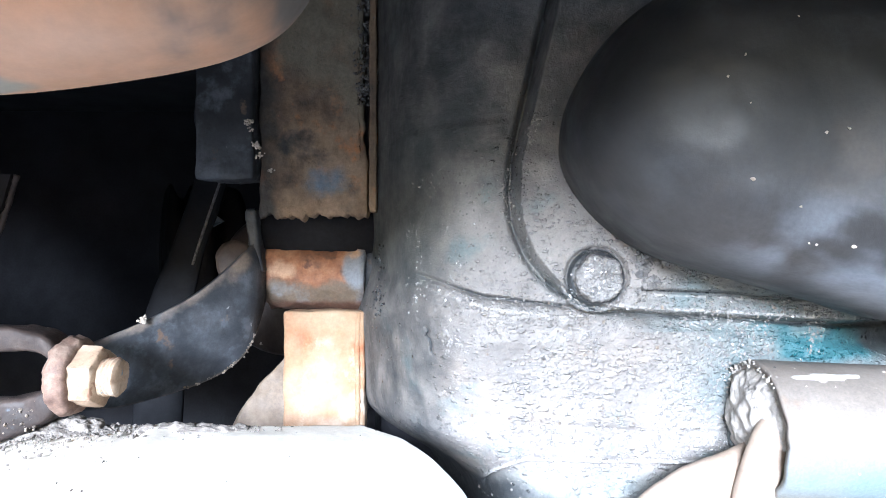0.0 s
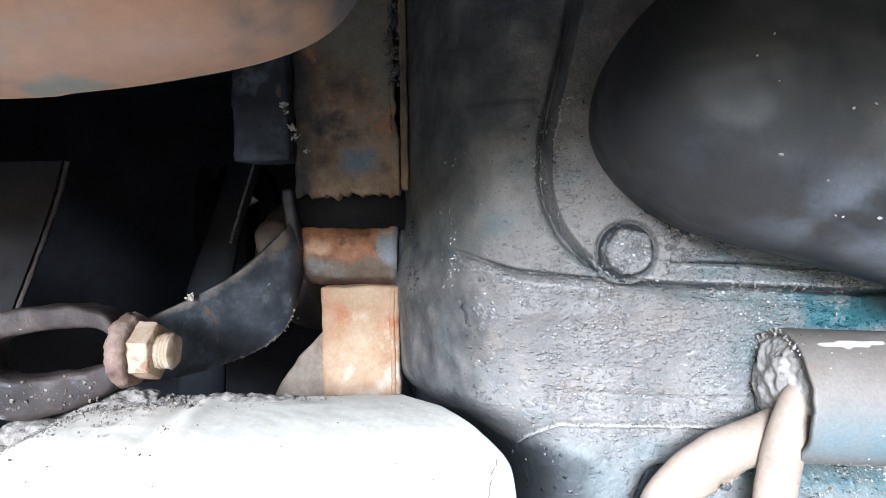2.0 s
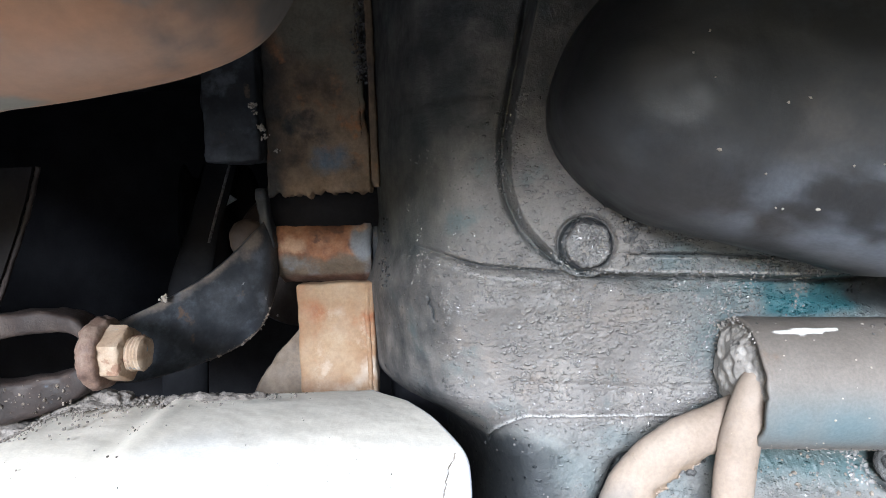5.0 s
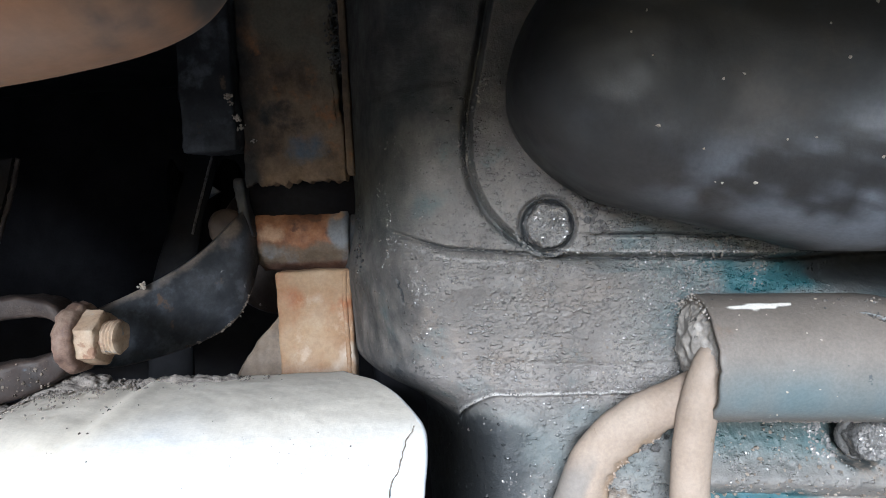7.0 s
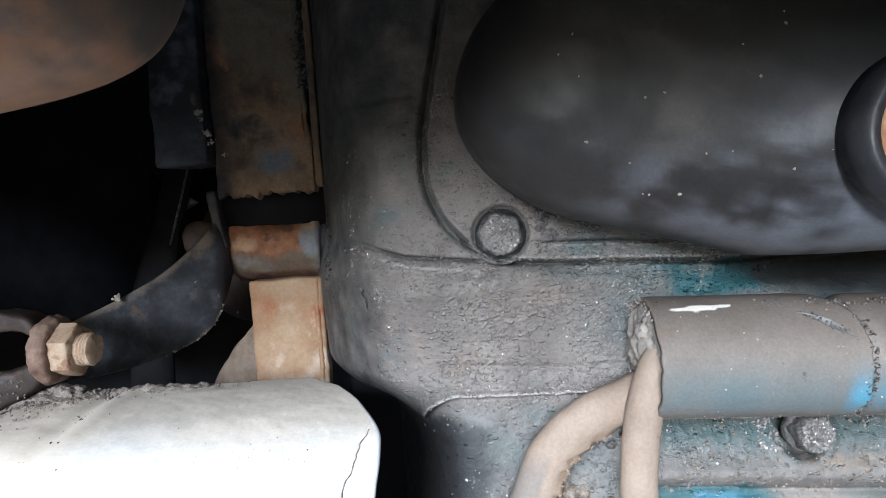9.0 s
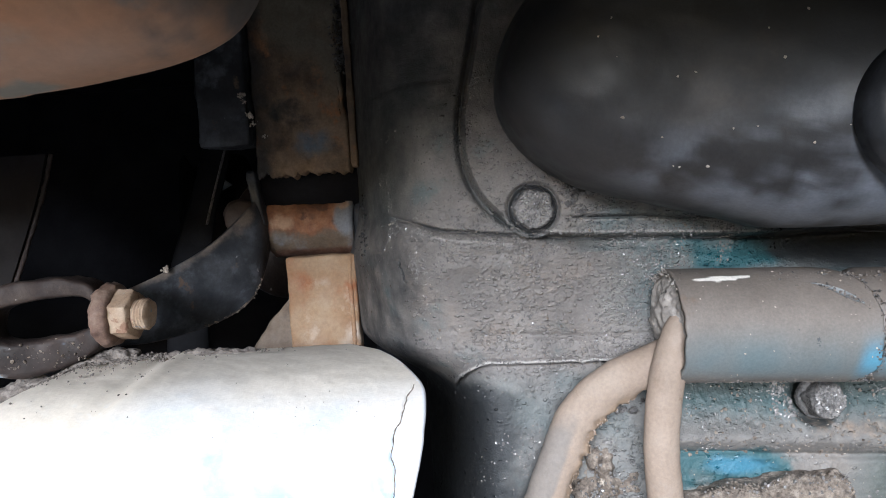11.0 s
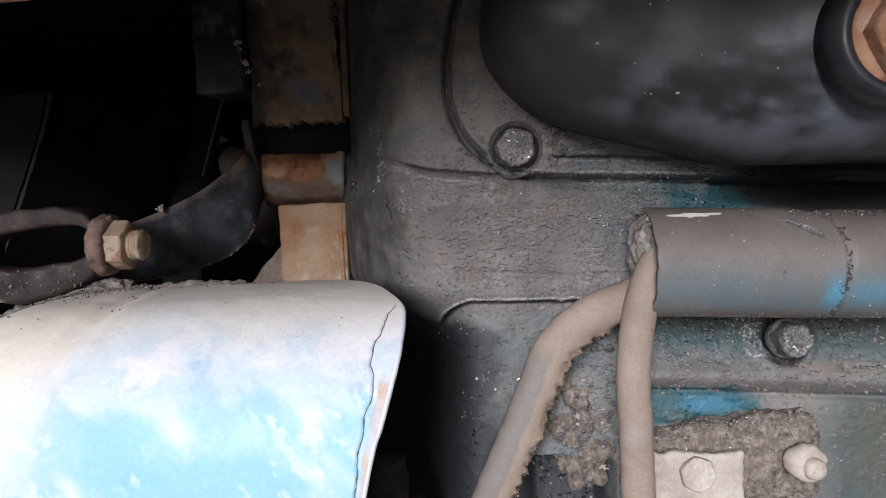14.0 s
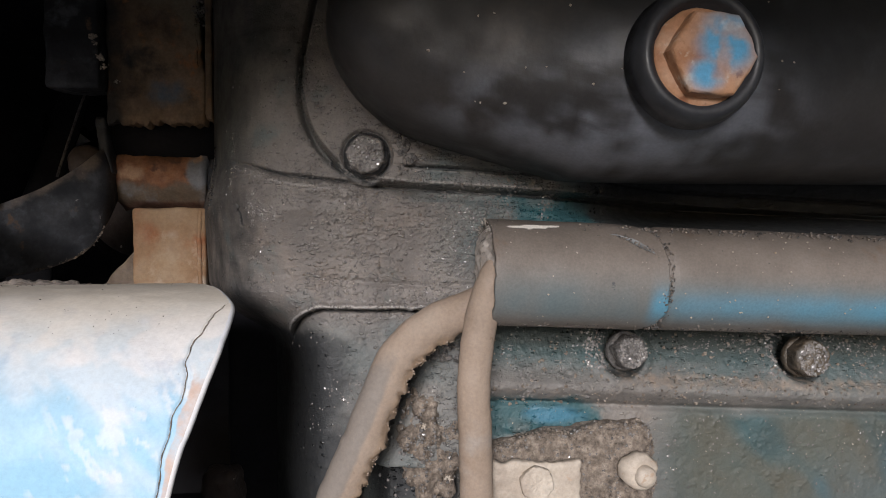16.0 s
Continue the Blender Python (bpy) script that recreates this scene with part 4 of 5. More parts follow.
wash = 0.4 + 1.1 * fbm(P[..., 0], low * 0.02, 0.02, 3, 6)
carry(mesh, "teal", np.clip(0.62 * wash * step(0.3, -0.5, low) * step(-0.98, -0.6, low), 0, 1))
carry(mesh, "blue", np.clip(0.50 * wash * bell(low, -0.45, 0.25) * step(0.23, 0.25, P[..., 0]), 0, 1))
carry(mesh, "chalk", 0 * low)
link_mesh("inner_pipe", mesh, M["sleeve"], pipe)
t = np.linspace(0, 1, 26)[:, None]
v = np.linspace(-1, 1, 9)[None]
fx = 0.2055 + 0.0225 * t + 0 * v
turn = np.radians(52 - 24 * t ** 1.3 + 4.0 * v * np.sin(np.pi * t ** 1.4) ** 0.8)
fr = 0.0305 + 0.0005 * np.abs(v) ** 2 + 0.0002 * np.sin(14 * t) * v
leaf = np.stack([fx, pipe_axis(fx)[0] - fr * np.cos(turn), pipe_axis(fx)[1] + fr * np.sin(turn)], -1)
link_mesh("paint_flake", grid_mesh("paint_flake", np.concatenate([leaf, leaf[::-1] + np.array([0, 0.0005, -0.0003])]), closed_u=True), M["flake"], pipe, "lifted flake of old blue-grey paint")
rnd = random.Random(12)
spots = []
for _ in range(1100):
    bx = rnd.uniform(0.14, 0.42)
    th = math.radians(rnd.choice([rnd.gauss(66, 4), rnd.gauss(-66, 3), rnd.gauss(-70, 3)]))
    cy, cz = pipe_axis(bx)
    if th < 0 or not 0.144 < bx < 0.186:
        spots.append((bx, cy - 0.0303 * math.cos(th), cz + 0.0303 * math.sin(th), rnd.uniform(0.0002, 0.0008)))
for _ in range(70):
    f = rnd.random()
    bx, th = 0.206 + 0.022 * f + rnd.gauss(0, 0.0008), math.radians(52 - 24 * f ** 1.3 + rnd.gauss(0, 2.5))
    cy, cz = pipe_axis(bx)
    spots.append((bx, cy - 0.0307 * math.cos(th), cz + 0.0307 * math.sin(th), rnd.uniform(0.0002, 0.0007)))
for _ in range(150):
    th = math.radians(rnd.uniform(-70, 70))
    bx = 0.2355 + rnd.gauss(0, 0.0012) - 0.012 * math.sin(th) ** 6
    cy, cz = pipe_axis(bx)
    spots.append((bx, cy - 0.0306 * math.cos(th), cz + 0.0306 * math.sin(th), rnd.uniform(0.0002, 0.0007)))
pale = []
for _ in range(110):
    bx, th = rnd.uniform(0.14, 0.42), math.radians(rnd.uniform(-60, 75))
    cy, cz = pipe_axis(bx)
    pale.append((bx, cy - 0.0305 * math.cos(th), cz + 0.0305 * math.sin(th), rnd.uniform(0.00018, 0.00055)))
clods("pale_speck", pale, M["cream"], pipe, "pale specks", 14)["kind"] = "stuff"
clods("grit", spots[::2], M["bolt"], pipe, "dark grit along the sleeve's edges", 13)["kind"] = "stuff"
clods("grit", spots[1::2], M["sleeve"], pipe, "grey grit along the sleeve's edges", 15)["kind"] = "stuff"


# ---- two small hoses out of the sleeve ----
def hose(label, points, radius, crust_side, seed):
    ob = thing("hose", label, "hose", group="hoses out of the sleeve")
    P = sweep(points, radius, 150, 40, 0.8, (0, 1, 0), 0.07, seed)
    c = P.mean(1, keepdims=True)
    side = (0.86 * (P[..., 0] - c[..., 0]) - 0.51 * (P[..., 2] - c[..., 2])) / radius
    mask = step(0.50, 0.92, side) * crust_side
    ragged = 0.0100 * mask * np.clip(fbm(P[..., 2] + 0.6 * P[..., 0], P[..., 1], 0.0040, 4, seed) - 0.45, -0.12, 1)
    P[..., 0] += 0.86 * ragged
    P[..., 2] -= 0.51 * ragged
    mesh = tube_mesh("hose_body", P)
    carry(mesh, "crust", np.clip(0.62 * mask + 0.25 * crust_side * step(0.1, 0.6, side), 0, 1))
    carry(mesh, "grey", 1.0 * crust_side * step(0.35, -0.2, side) * step(0.50, 0.44, P[..., 2]))
    link_mesh("hose_body", mesh, M["hose"], ob)
    if crust_side:
        rnd = random.Random(seed)
        q = P[(side > 0.8) & (side < 1.2)]
        clods("crust", [(*q[rnd.randrange(len(q))], rnd.uniform(0.0002, 0.0007)) for _ in range(420)], M["hose"], ob, "dirt crust along the hose", seed)["kind"] = "stuff"
    return ob


hose("dusty beige hose hanging straight down from the sleeve", [(0.185, 0.290, 0.522), (0.160, 0.287, 0.5275), (0.1455, 0.283, 0.5215), (0.1350, 0.282, 0.4965), (0.1305, 0.283, 0.460), (0.1312, 0.283, 0.430), (0.1320, 0.284, 0.395), (0.133, 0.286, 0.33)], 0.0094, 0.0, 3)
hose("dusty beige hose curving down and away from the sleeve", [(0.185, 0.298, 0.512), (0.160, 0.297, 0.508), (0.130, 0.295, 0.498), (0.107, 0.294, 0.4885), (0.0885, 0.294, 0.4715), (0.0765, 0.294, 0.4450), (0.0660, 0.294, 0.4200), (0.0525, 0.294, 0.3900), (0.036, 0.294, 0.35)], 0.0112, 1.0, 5)


# ---- crusted bracket, cream plate and stud under the pipe ----
bracket = thing("crusted_bracket", "dirt-crusted bracket with a cream bolted plate and stud", "bracket")
bm = bmesh.new()
slab(bm, (0.132, 0.306, 0.372), (0.2465, 0.332, 0.4200), 0.009, 72)
for v in bm.verts:
    v.co.z += (0.0035 * float(step(0.195, 0.225, np.array(v.co.x))) - 0.0070 * float(step(0.185, 0.150, np.array(v.co.x)))) * (v.co.z > 0.40)
roughen(bm, 0.0026, 0.015, 2, 0.0006, 0.0040)
body = part("bracket_body", bm, M["clod"], bracket)
rnd = random.Random(17)
skin = [v.co.copy() for v in body.data.vertices if v.co.y < 0.318]
crumbs = [(*(rnd.choice(skin) + Vector((rnd.gauss(0, 0.0006), 0, rnd.gauss(0, 0.0006)))), 0.0002 + 0.0009 * rnd.random() ** 2) for _ in range(4200)]
clods("crust_crumb", crumbs[:2900], M["clod"], bracket, "loose crumbs on the crust", 18)["kind"] = "stuff"
clods("wet_grit", crumbs[2900:], M["wet"], bracket, "oily glinting grit", 19, 0.6)["kind"] = "stuff"
bm = bmesh.new()
slab(bm, (0.1425, 0.2985, 0.345), (0.1975, 0.3045, 0.4065), 0.0022, 36)
for v in bm.verts:
    ragged = noise.fractal(Vector((v.co.x * 130, 2, v.co.z * 130)), 1.0, 2.0, 3)
    v.co.x += 0.0016 * ragged * (abs(v.co.x - 0.170) > 0.022)
    v.co.z += 0.0014 * ragged * (v.co.z > 0.402)
roughen(bm, 0.0011, 0.011, 3, 0.0002, 0.003)
plate = part("plate", bm, M["cream"], bracket, "cream painted flat plate")
hex_bolt("bolt", (0.1695, 0.2985, 0.3945), (0, -1, 0.1), 0.0185, 0.0045, M["cream"], plate, 0, "cream painted bolt head", 10, 0.0008, 5, 0.6)
bm = bmesh.new()
ms = facing((0.2325, 0.3045, 0.3985), (0.10, -1, 0.02))
lathe(bm, [(0.004, 0), (0.0108, 0.0), (0.0116, 0.002), (0.0110, 0.0060), (0.0095, 0.0085), (0.006, 0.0092)], ms, 28)
roughen(bm, 0.0020, 0.006, 4, 0.0004, 0.002)
cap = part("cap", bm, M["cream"], bracket, "cream round cap nut")
bm = bmesh.new()
lathe(bm, [(0.0048, 0.0), (0.0066, 0.008), (0.0064, 0.0115), (0.0052, 0.0135), (0.002, 0.0142)], ms @ Matrix.Translation((0.0012, -0.0016, 0)), 20)
roughen(bm, 0.0004, 0.004, 4)
part("stud", bm, M["cream"], cap)

lump = thing("dirt_lump", "rough clump of dried oily dirt beside the hoses", "dirt")
bm = bmesh.new()
bmesh.ops.create_icosphere(bm, subdivisions=5, radius=1, matrix=pose(0.1095, 0.3365, 0.409) @ Matrix.Diagonal((0.020, 0.010, 0.036, 1)))
roughen(bm, 0.0085, 0.012, 5, 0.0028, 0.0035)
part("clump", bm, M["clod"], lump)
clods("crumb", [(0.1085 + rnd.gauss(0, 0.013), 0.3215 + rnd.gauss(0, 0.003), 0.408 + rnd.gauss(0, 0.020), rnd.uniform(0.0003, 0.0012)) for _ in range(200)], M["wet"], lump, "", 3)["kind"] = "stuff"
for k, (at, size) in enumerate((((0.1045, 0.316, 0.424), 0.0022), ((0.1195, 0.316, 0.3925), 0.0025), ((0.110, 0.318, 0.3705), 0.003))):
    chip(at, size, M["cream"], lump, 40 + k)
clods("glossy_scale", [(0.1155 + rnd.gauss(0, 0.005), 0.3235 + rnd.gauss(0, 0.001), 0.4685 + rnd.gauss(0, 0.0028), rnd.uniform(0.0008, 0.0026)) for _ in range(26)], M["bolt"], lump, "shiny oily scale", 44)["kind"] = "stuff"


# ---- pale curved guard ----
guard = thing("curved_guard", "sun-bleached pale blue and white curved sheet guard, dusty on top", "guard")
# section of the sheet from its rear edge over the top and down: (y, z)
section = spline([(0.327, 0.5120), (0.300, 0.5130), (0.270, 0.5125), (0.247, 0.5098), (0.228, 0.5035), (0.210, 0.4925), (0.197, 0.478), (0.189, 0.461), (0.185, 0.440), (0.182, 0.400), (0.181, 0.330), (0.181, 0.270)], 900)
along = np.concatenate([[0], np.cumsum(np.hypot(*np.diff(section, axis=0).T))]) - 0.034
tangent = np.gradient(section, axis=0) / np.hypot(*np.gradient(section, axis=0).T)[:, None]


def guard_point(x, at, lift):
    """A point on the sheet at x, `at` metres down its section, `lift` above its face."""
    x, at, lift = np.broadcast_arrays(np.asarray(x, float), at, lift)
    ny, nz = np.interp(at, along, tangent[:, 1]), -np.interp(at, along, tangent[:, 0])
    rise = lift - 0.023 * step(-0.185, -0.250, x)
    point = np.stack([x, np.interp(at, along, section[:, 0]) + ny * rise, np.interp(at, along, section[:, 1]) + nz * rise], -1)
    return point, np.stack([0 * x, ny, nz], -1)


nu, nv = 300, 270
u = np.linspace(0, 1, nu)[None]
S = np.linspace(-0.0335, along[-1], nv)[:, None]      # metres down the section
brim = spline([(-0.035, -0.042), (-0.020, -0.031), (-0.008, -0.0205), (0.004, -0.0140), (0.017, -0.0070), (0.030, -0.0008), (0.046, 0.0058), (0.060, 0.0092), (0.086, 0.0087), (0.108, 0.0048), (0.125, 0.0005), (0.150, -0.0060), (0.330, -0.046)], 160)
x_end = np.interp(S, brim[:, 0], brim[:, 1]) + 0.0006 * (fbm(S, S * 0, 0.01, 3, 3) - 0.5)
x0 = -0.50
xx = x0 + (x_end - x0) * (1 - (1 - u) ** 1.8)
fold = -0.1425 + 0.003 * np.sin(S * 40)
rr = 0.0014 * bell(xx, fold + 0.006, 0.007) - 0.0018 * bell(xx, fold - 0.003, 0.007)
rr = rr + 0.0030 * (fbm(xx, S + 0 * xx, 0.06, 2, 4) - 0.5) + 0.0008 * (fbm(xx, S + 0 * xx, 0.012, 3, 6) - 0.5)
edge = x_end - xx
tear = spline([(0.040, -0.001), (0.055, 0.0040), (0.072, 0.0092), (0.087, 0.0125), (0.097, 0.0095), (0.104, 0.0066), (0.110, 0.0048), (0.118, 0.0062), (0.136, 0.0042), (0.17, 0.0042), (0.33, 0.005)], 160)
crack = np.interp(S, tear[:, 0], tear[:, 1]) + 0.0062 * (fbm(S, S * 0 + 2, 0.011, 5, 8) - 0.5)
rr = rr - 0.0010 * bell(edge, crack, 0.0005) * step(0.045, 0.055, S) - 0.0003 * step(crack, crack - 0.0006, edge) * step(0.05, 0.06, S)
P, nrm = guard_point(xx, S, rr)
back = P - 0.0035 * nrm
mesh = grid_mesh("sheet", np.concatenate([P, back[::-1]]), closed_u=True)
dust = 0.95 * step(0.105, 0.022, S + 0.04 * (fbm(xx, S, 0.05, 3, 12) - 0.5)) + 0.75 * step(-0.115, -0.17, xx) * step(0.19, 0.07, S) + 0.35 * bell(xx, fold - 0.003, 0.004) * step(0.10, 0.05, S)
primer = 0.62 * step(crack * 0.8, crack * 0.8 - 0.0015, edge) * step(0.085, 0.11, S)
slant = xx * 0.75 + S * 1.0
across = S * 0.75 - xx * 0.9
streak = fbm(slant, across * 3.2, 0.060, 4, 15)
blot = fbm(xx, S + 0 * xx, 0.05, 3, 17)
blue = 0.9 * step(0.40, 0.68, 0.60 * streak + 0.40 * blot + 0.10 * step(0.05, 0.15, S) + 0.19 * bell(xx, -0.055, 0.05) * step(0.085, 0.13, S) - 0.10 * step(0.03, 0.0, edge)) * step(0.045, 0.135, S + 0.07 * (blot - 0.5) + 0.03 * (streak - 0.5))
haze = 0.35 * step(0.035, 0.080, S + 0.05 * (blot - 0.5)) * step(0.42, 0.60, fbm(xx, S + 0 * xx, 0.018, 3, 23))
blue = np.maximum(blue, haze) * (1 - 0.6 * step(-0.13, -0.175, xx))
flaked = 0.50 * step(0.60, 0.68, fbm(slant * 0.8, across * 1.6, 0.0075, 3, 27)) * step(0.44, 0.60, fbm(xx, S + 0 * xx, 0.035, 2, 28)) * step(0.04, 0.07, S)
for key, v in (("dust", np.clip(dust, 0, 1)), ("primer", primer), ("blue", blue), ("flaked", flaked)):
    carry(mesh, key, np.concatenate([v + 0 * xx, 0 * xx]))
link_mesh("sheet", mesh, M["guard"], guard)
rim = P[:, -1] - 0.00175 * nrm[:, -1]
link_mesh("rim", tube_mesh("rim", sweep(rim[::4].tolist(), 0.00175, 160, 12, 1.0, (1, 0.2, 0.1), 0.1, 4)), M["guard"], guard, "rolled rim of the guard")

first = int(np.searchsorted(S[:, 0], 0.050))
line = []
for i in range(first, nv):
    e, w = edge[i][::-1], crack[i, 0]
    at = np.array([np.interp(w, e, P[i, ::-1, k]) for k in range(3)])
    line.append(at + 0.0004 * nrm[i, 0])
width = [0.00012 + 0.00022 * random.Random(k).random() for k in range(len(line))]
link_mesh("paint_crack", tube_mesh("paint_crack", sweep(line, width, 4 * len(line), 6, 0.5, (0, -0.7, 0.7), 0.4, 6)), M["clod"], guard, "jagged dark crack in the paint")

# small dark marks along the crease and on the dusty top
rnd = random.Random(77)
marks = []
for k in range(44):
    i = int(nv * (rnd.uniform(0.02, 0.28) if k < 24 else rnd.uniform(0.01, 0.30)))
    x_at = (fold[i, 0] + rnd.gauss(0, 0.0035)) if k < 20 else rnd.uniform(-0.2, -0.005)
    j = int(np.argmin(np.abs(xx[i] - x_at)))
    marks.append((*(P[i, j] + 0.00005 * nrm[i, j]), rnd.uniform(0.00015, 0.0005) * (1.7 if k % 13 == 0 else 1)))
for k in range(34):
    x_at, down = -0.045 + rnd.gauss(0, 0.016), 0.068 + rnd.gauss(0, 0.008)
    marks.append((*guard_point(x_at, down, 0.0)[0], rnd.uniform(0.00008, 0.00025)))
clods("dark_mark", marks, M["link"], guard, "small dark chips in the paint", 78)["kind"] = "stuff"

# soil fallen on the guard's upper edge, under the nut
heap = thing("soil_heap", "dry grey soil crumbs lying on the guard's upper edge", "soil")
rnd = random.Random(21)
spots = []
for k in range(4200):
    bx = -0.200 + rnd.gauss(0, 0.024)
    near = k % 4 != 0
    down = -0.033 + abs(rnd.gauss(0, 0.010 if near else 0.026))
    big = rnd.random() > 0.93
    spots.append((*guard_point(bx, down, 0.0004)[0], rnd.uniform(0.0008, 0.0017) if big and near else rnd.uniform(0.0002, 0.0007)))
for k in range(260):
    bx = -0.125 + rnd.gauss(0, 0.022)
    if bx < -0.045:
        spots.append((*guard_point(bx, -0.033 + abs(rnd.gauss(0, 0.010)), 0.0)[0], rnd.uniform(0.0002, 0.0008)))
clods("soil_crumb", spots, M["soil"], heap, "", 22)["kind"] = "stuff"
bm = bmesh.new()
for cx, cy, cz, a, b, c in ((-0.184, 0.315, 0.505, 0.028, 0.014, 0.0120), (-0.215, 0.315, 0.4965, 0.034, 0.014, 0.0085), (-0.176, 0.316, 0.510, 0.014, 0.009, 0.0095), (-0.250, 0.315, 0.4840, 0.045, 0.014, 0.0085), (-0.124, 0.318, 0.5090, 0.034, 0.008, 0.0060)):
    bmesh.ops.create_icosphere(bm, subdivisions=5, radius=1, matrix=pose(cx, cy, cz) @ Matrix.Diagonal((a, b, c, 1)))
roughen(bm, 0.0022, 0.009, 2, 0.0016, 0.0028)
part("mound", bm, M["soil"], heap)


# ---- rusty linkage on the left ----
post = thing("rusty_post", "rusted upright steel plate with a collar and tan lower plate", "bracket")
bm = bmesh.new()
slab(bm, (-0.116, 0.4135, 0.6205), (-0.0476, 0.428, 0.806), 0.002, 60)
for v in bm.verts:
    if v.co.x > -0.052:
        v.co.x -= (0.0028 + 0.0022 * noise.noise(Vector((0, 0, v.co.z * 110)))) * float(step(0.645, 0.68, np.array(v.co.z)))
    if v.co.z < 0.64:
        v.co.z += 0.0045 * noise.fractal(Vector((v.co.x * 160, 0, 3)), 1.0, 2.0, 3) * (0.64 - v.co.z) / 0.02
roughen(bm, 0.0016, 0.015, 3, 0.0005, 0.004)
plate = part("upper_plate", bm, M["rust"], post, "rust-brown upper plate with a ragged lower end")
co = np.array([v.co[:] for v in plate.data.vertices])
carry(plate.data, "fleck", 0.62 * step(1.7, 0.3, np.hypot((co[:, 0] + 0.0745) / 0.015, (co[:, 2] - 0.6425) / 0.011)))
# darker towards the plate's left edge
carry(plate.data, "darkened", 0.75 * step(-0.094, -0.113, co[:, 0] + 0.02 * (co[:, 2] - 0.65)))
carry(plate.data, "olive", 0.72 * step(0.66, 0.70, co[:, 2] + 0.8 * (co[:, 0] + 0.06)))
bm = bmesh.new()
slab(bm, (-0.0462, 0.4095, 0.6235), (-0.0415, 0.440, 0.806), 0.0012, 44)
roughen(bm, 0.0006, 0.014, 5, 0.0005, 0.0025)
part("edge_strip", bm, M["rust"], post, "brown strip along the plate's edge")
rnd = random.Random(31)
clods("dirt_crumb", [(-0.0475 + rnd.gauss(0, 0.0035), 0.4110, 0.690 + abs(rnd.gauss(0, 0.045)), rnd.uniform(0.0003, 0.0014)) for _ in range(260)], M["bolt"], post, "oily dirt clinging to the plate's edge", 7)["kind"] = "stuff"
bm = bmesh.new()
slab(bm, (-0.1525, 0.402, 0.6430), (-0.1165, 0.430, 0.806), 0.0022, 40)
roughen(bm, 0.0014, 0.02, 7, 0.0003, 0.004)
part("side_plate", bm, M["arm"], post, "black side plate")
for k, (at, size) in enumerate((((-0.1175, 0.3965, 0.6765), 0.0028), ((-0.1165, 0.397, 0.672), 0.0016), ((-0.114, 0.398, 0.663), 0.0030), ((-0.112, 0.400, 0.657), 0.0022), ((-0.108, 0.411, 0.649), 0.0018))):
    chip(at, size, M["cream"], post, 50 + k)
bm = bmesh.new()
lathe(bm, [(0.018, -0.040), (0.0195, -0.040), (0.0195, 0.040), (0.018, 0.040)], facing((-0.082, 0.447, 0.612), (1, 0, 0)), 32)
part("pin", bm, M["black"], post, "black pin between the plates")
bm = bmesh.new()
lathe(bm, [(0.018, -0.0325), (0.0238, -0.0325), (0.0252, -0.031), (0.0252, 0.0), (0.0252, 0.028), (0.0262, 0.0290), (0.0262, 0.0335), (0.018, 0.0335)], facing((-0.0855, 0.4525, 0.5835), (1, 0, -0.03)), 72)
bmesh.ops.subdivide_edges(bm, edges=[e for e in bm.edges if e.calc_length() > 0.01], cuts=14, use_grid_fill=True)
roughen(bm, 0.0016, 0.010, 9, 0.0006, 0.003)
collar = part("collar", bm, M["collar"], post, "orange-rusted collar")
co = np.array([v.co[:] for v in collar.data.vertices])
half = step(0.5845, 0.574, co[:, 2] + 0.010 * (fbm(co[:, 0], co[:, 2], 0.012, 3, 4) - 0.5))
torn = fbm(co[:, 0], co[:, 2], 0.009, 3, 6)
carry(collar.data, "grey", np.maximum(0.85 * step(1.25, 0.55, np.hypot((co[:, 0] + 0.057) / 0.010, (co[:, 2] - 0.588) / 0.017)), 0.45 * half * step(0.4, 0.6, torn)))
# dark brown along the collar's lowest strip, with dark blots above
carry(collar.data, "darkened", np.clip(0.75 * step(0.5690, 0.5625, co[:, 2]) + 0.62 * step(0.48, 0.62, torn) * step(-0.098, -0.090, co[:, 0]) * (1 - half) * step(-0.060, -0.070, co[:, 0]), 0, 1))
carry(collar.data, "drab", 0.9 * half)
carry(collar.data, "pale", np.maximum(0.75 * step(1.3, 0.4, np.hypot((co[:, 0] + 0.106) / 0.011, (co[:, 2] - 0.586) / 0.008) + 0.9 * (torn - 0.5)), 0.62 * step(1.3, 0.4, np.hypot((co[:, 0] + 0.060) / 0.007, (co[:, 2] - 0.598) / 0.006))))
bm = bmesh.new()
lathe(bm, [(0.016, -0.003), (0.0255, -0.003), (0.0262, 0.0), (0.0255, 0.003), (0.016, 0.003)], facing((-0.0475, 0.4545, 0.581), (1, 0, -0.03)), 40)
part("washer", bm, M["arm"], post, "dark washer at the collar's end")
bm = bmesh.new()
slab(bm, (-0.1030, 0.4215, 0.472), (-0.0505, 0.436, 0.560), 0.0025, 44)
roughen(bm, 0.0009, 0.02, 11, 0.0002, 0.004)
lower = part("lower_plate", bm, M["tan"], post, "pale tan lower plate")
co = np.array([v.co[:] for v in lower.data.vertices])
blot = fbm(co[:, 0], co[:, 2], 0.018, 3, 13)
carry(lower.data, "white", np.clip(0.5 * step(0.42, 0.66, blot) * step(-0.090, -0.060, co[:, 0]) + 0.3 * step(0.510, 0.485, co[:, 2]), 0, 1))
bm = bmesh.new()
bead = sweep([(-0.0545, 0.4218, 0.559), (-0.0552, 0.4215, 0.535), (-0.0548, 0.4215, 0.505), (-0.0553, 0.4215, 0.473)], 0.0017, 140, 12, 0.8, (0, 1, 0), 0.6, 12)
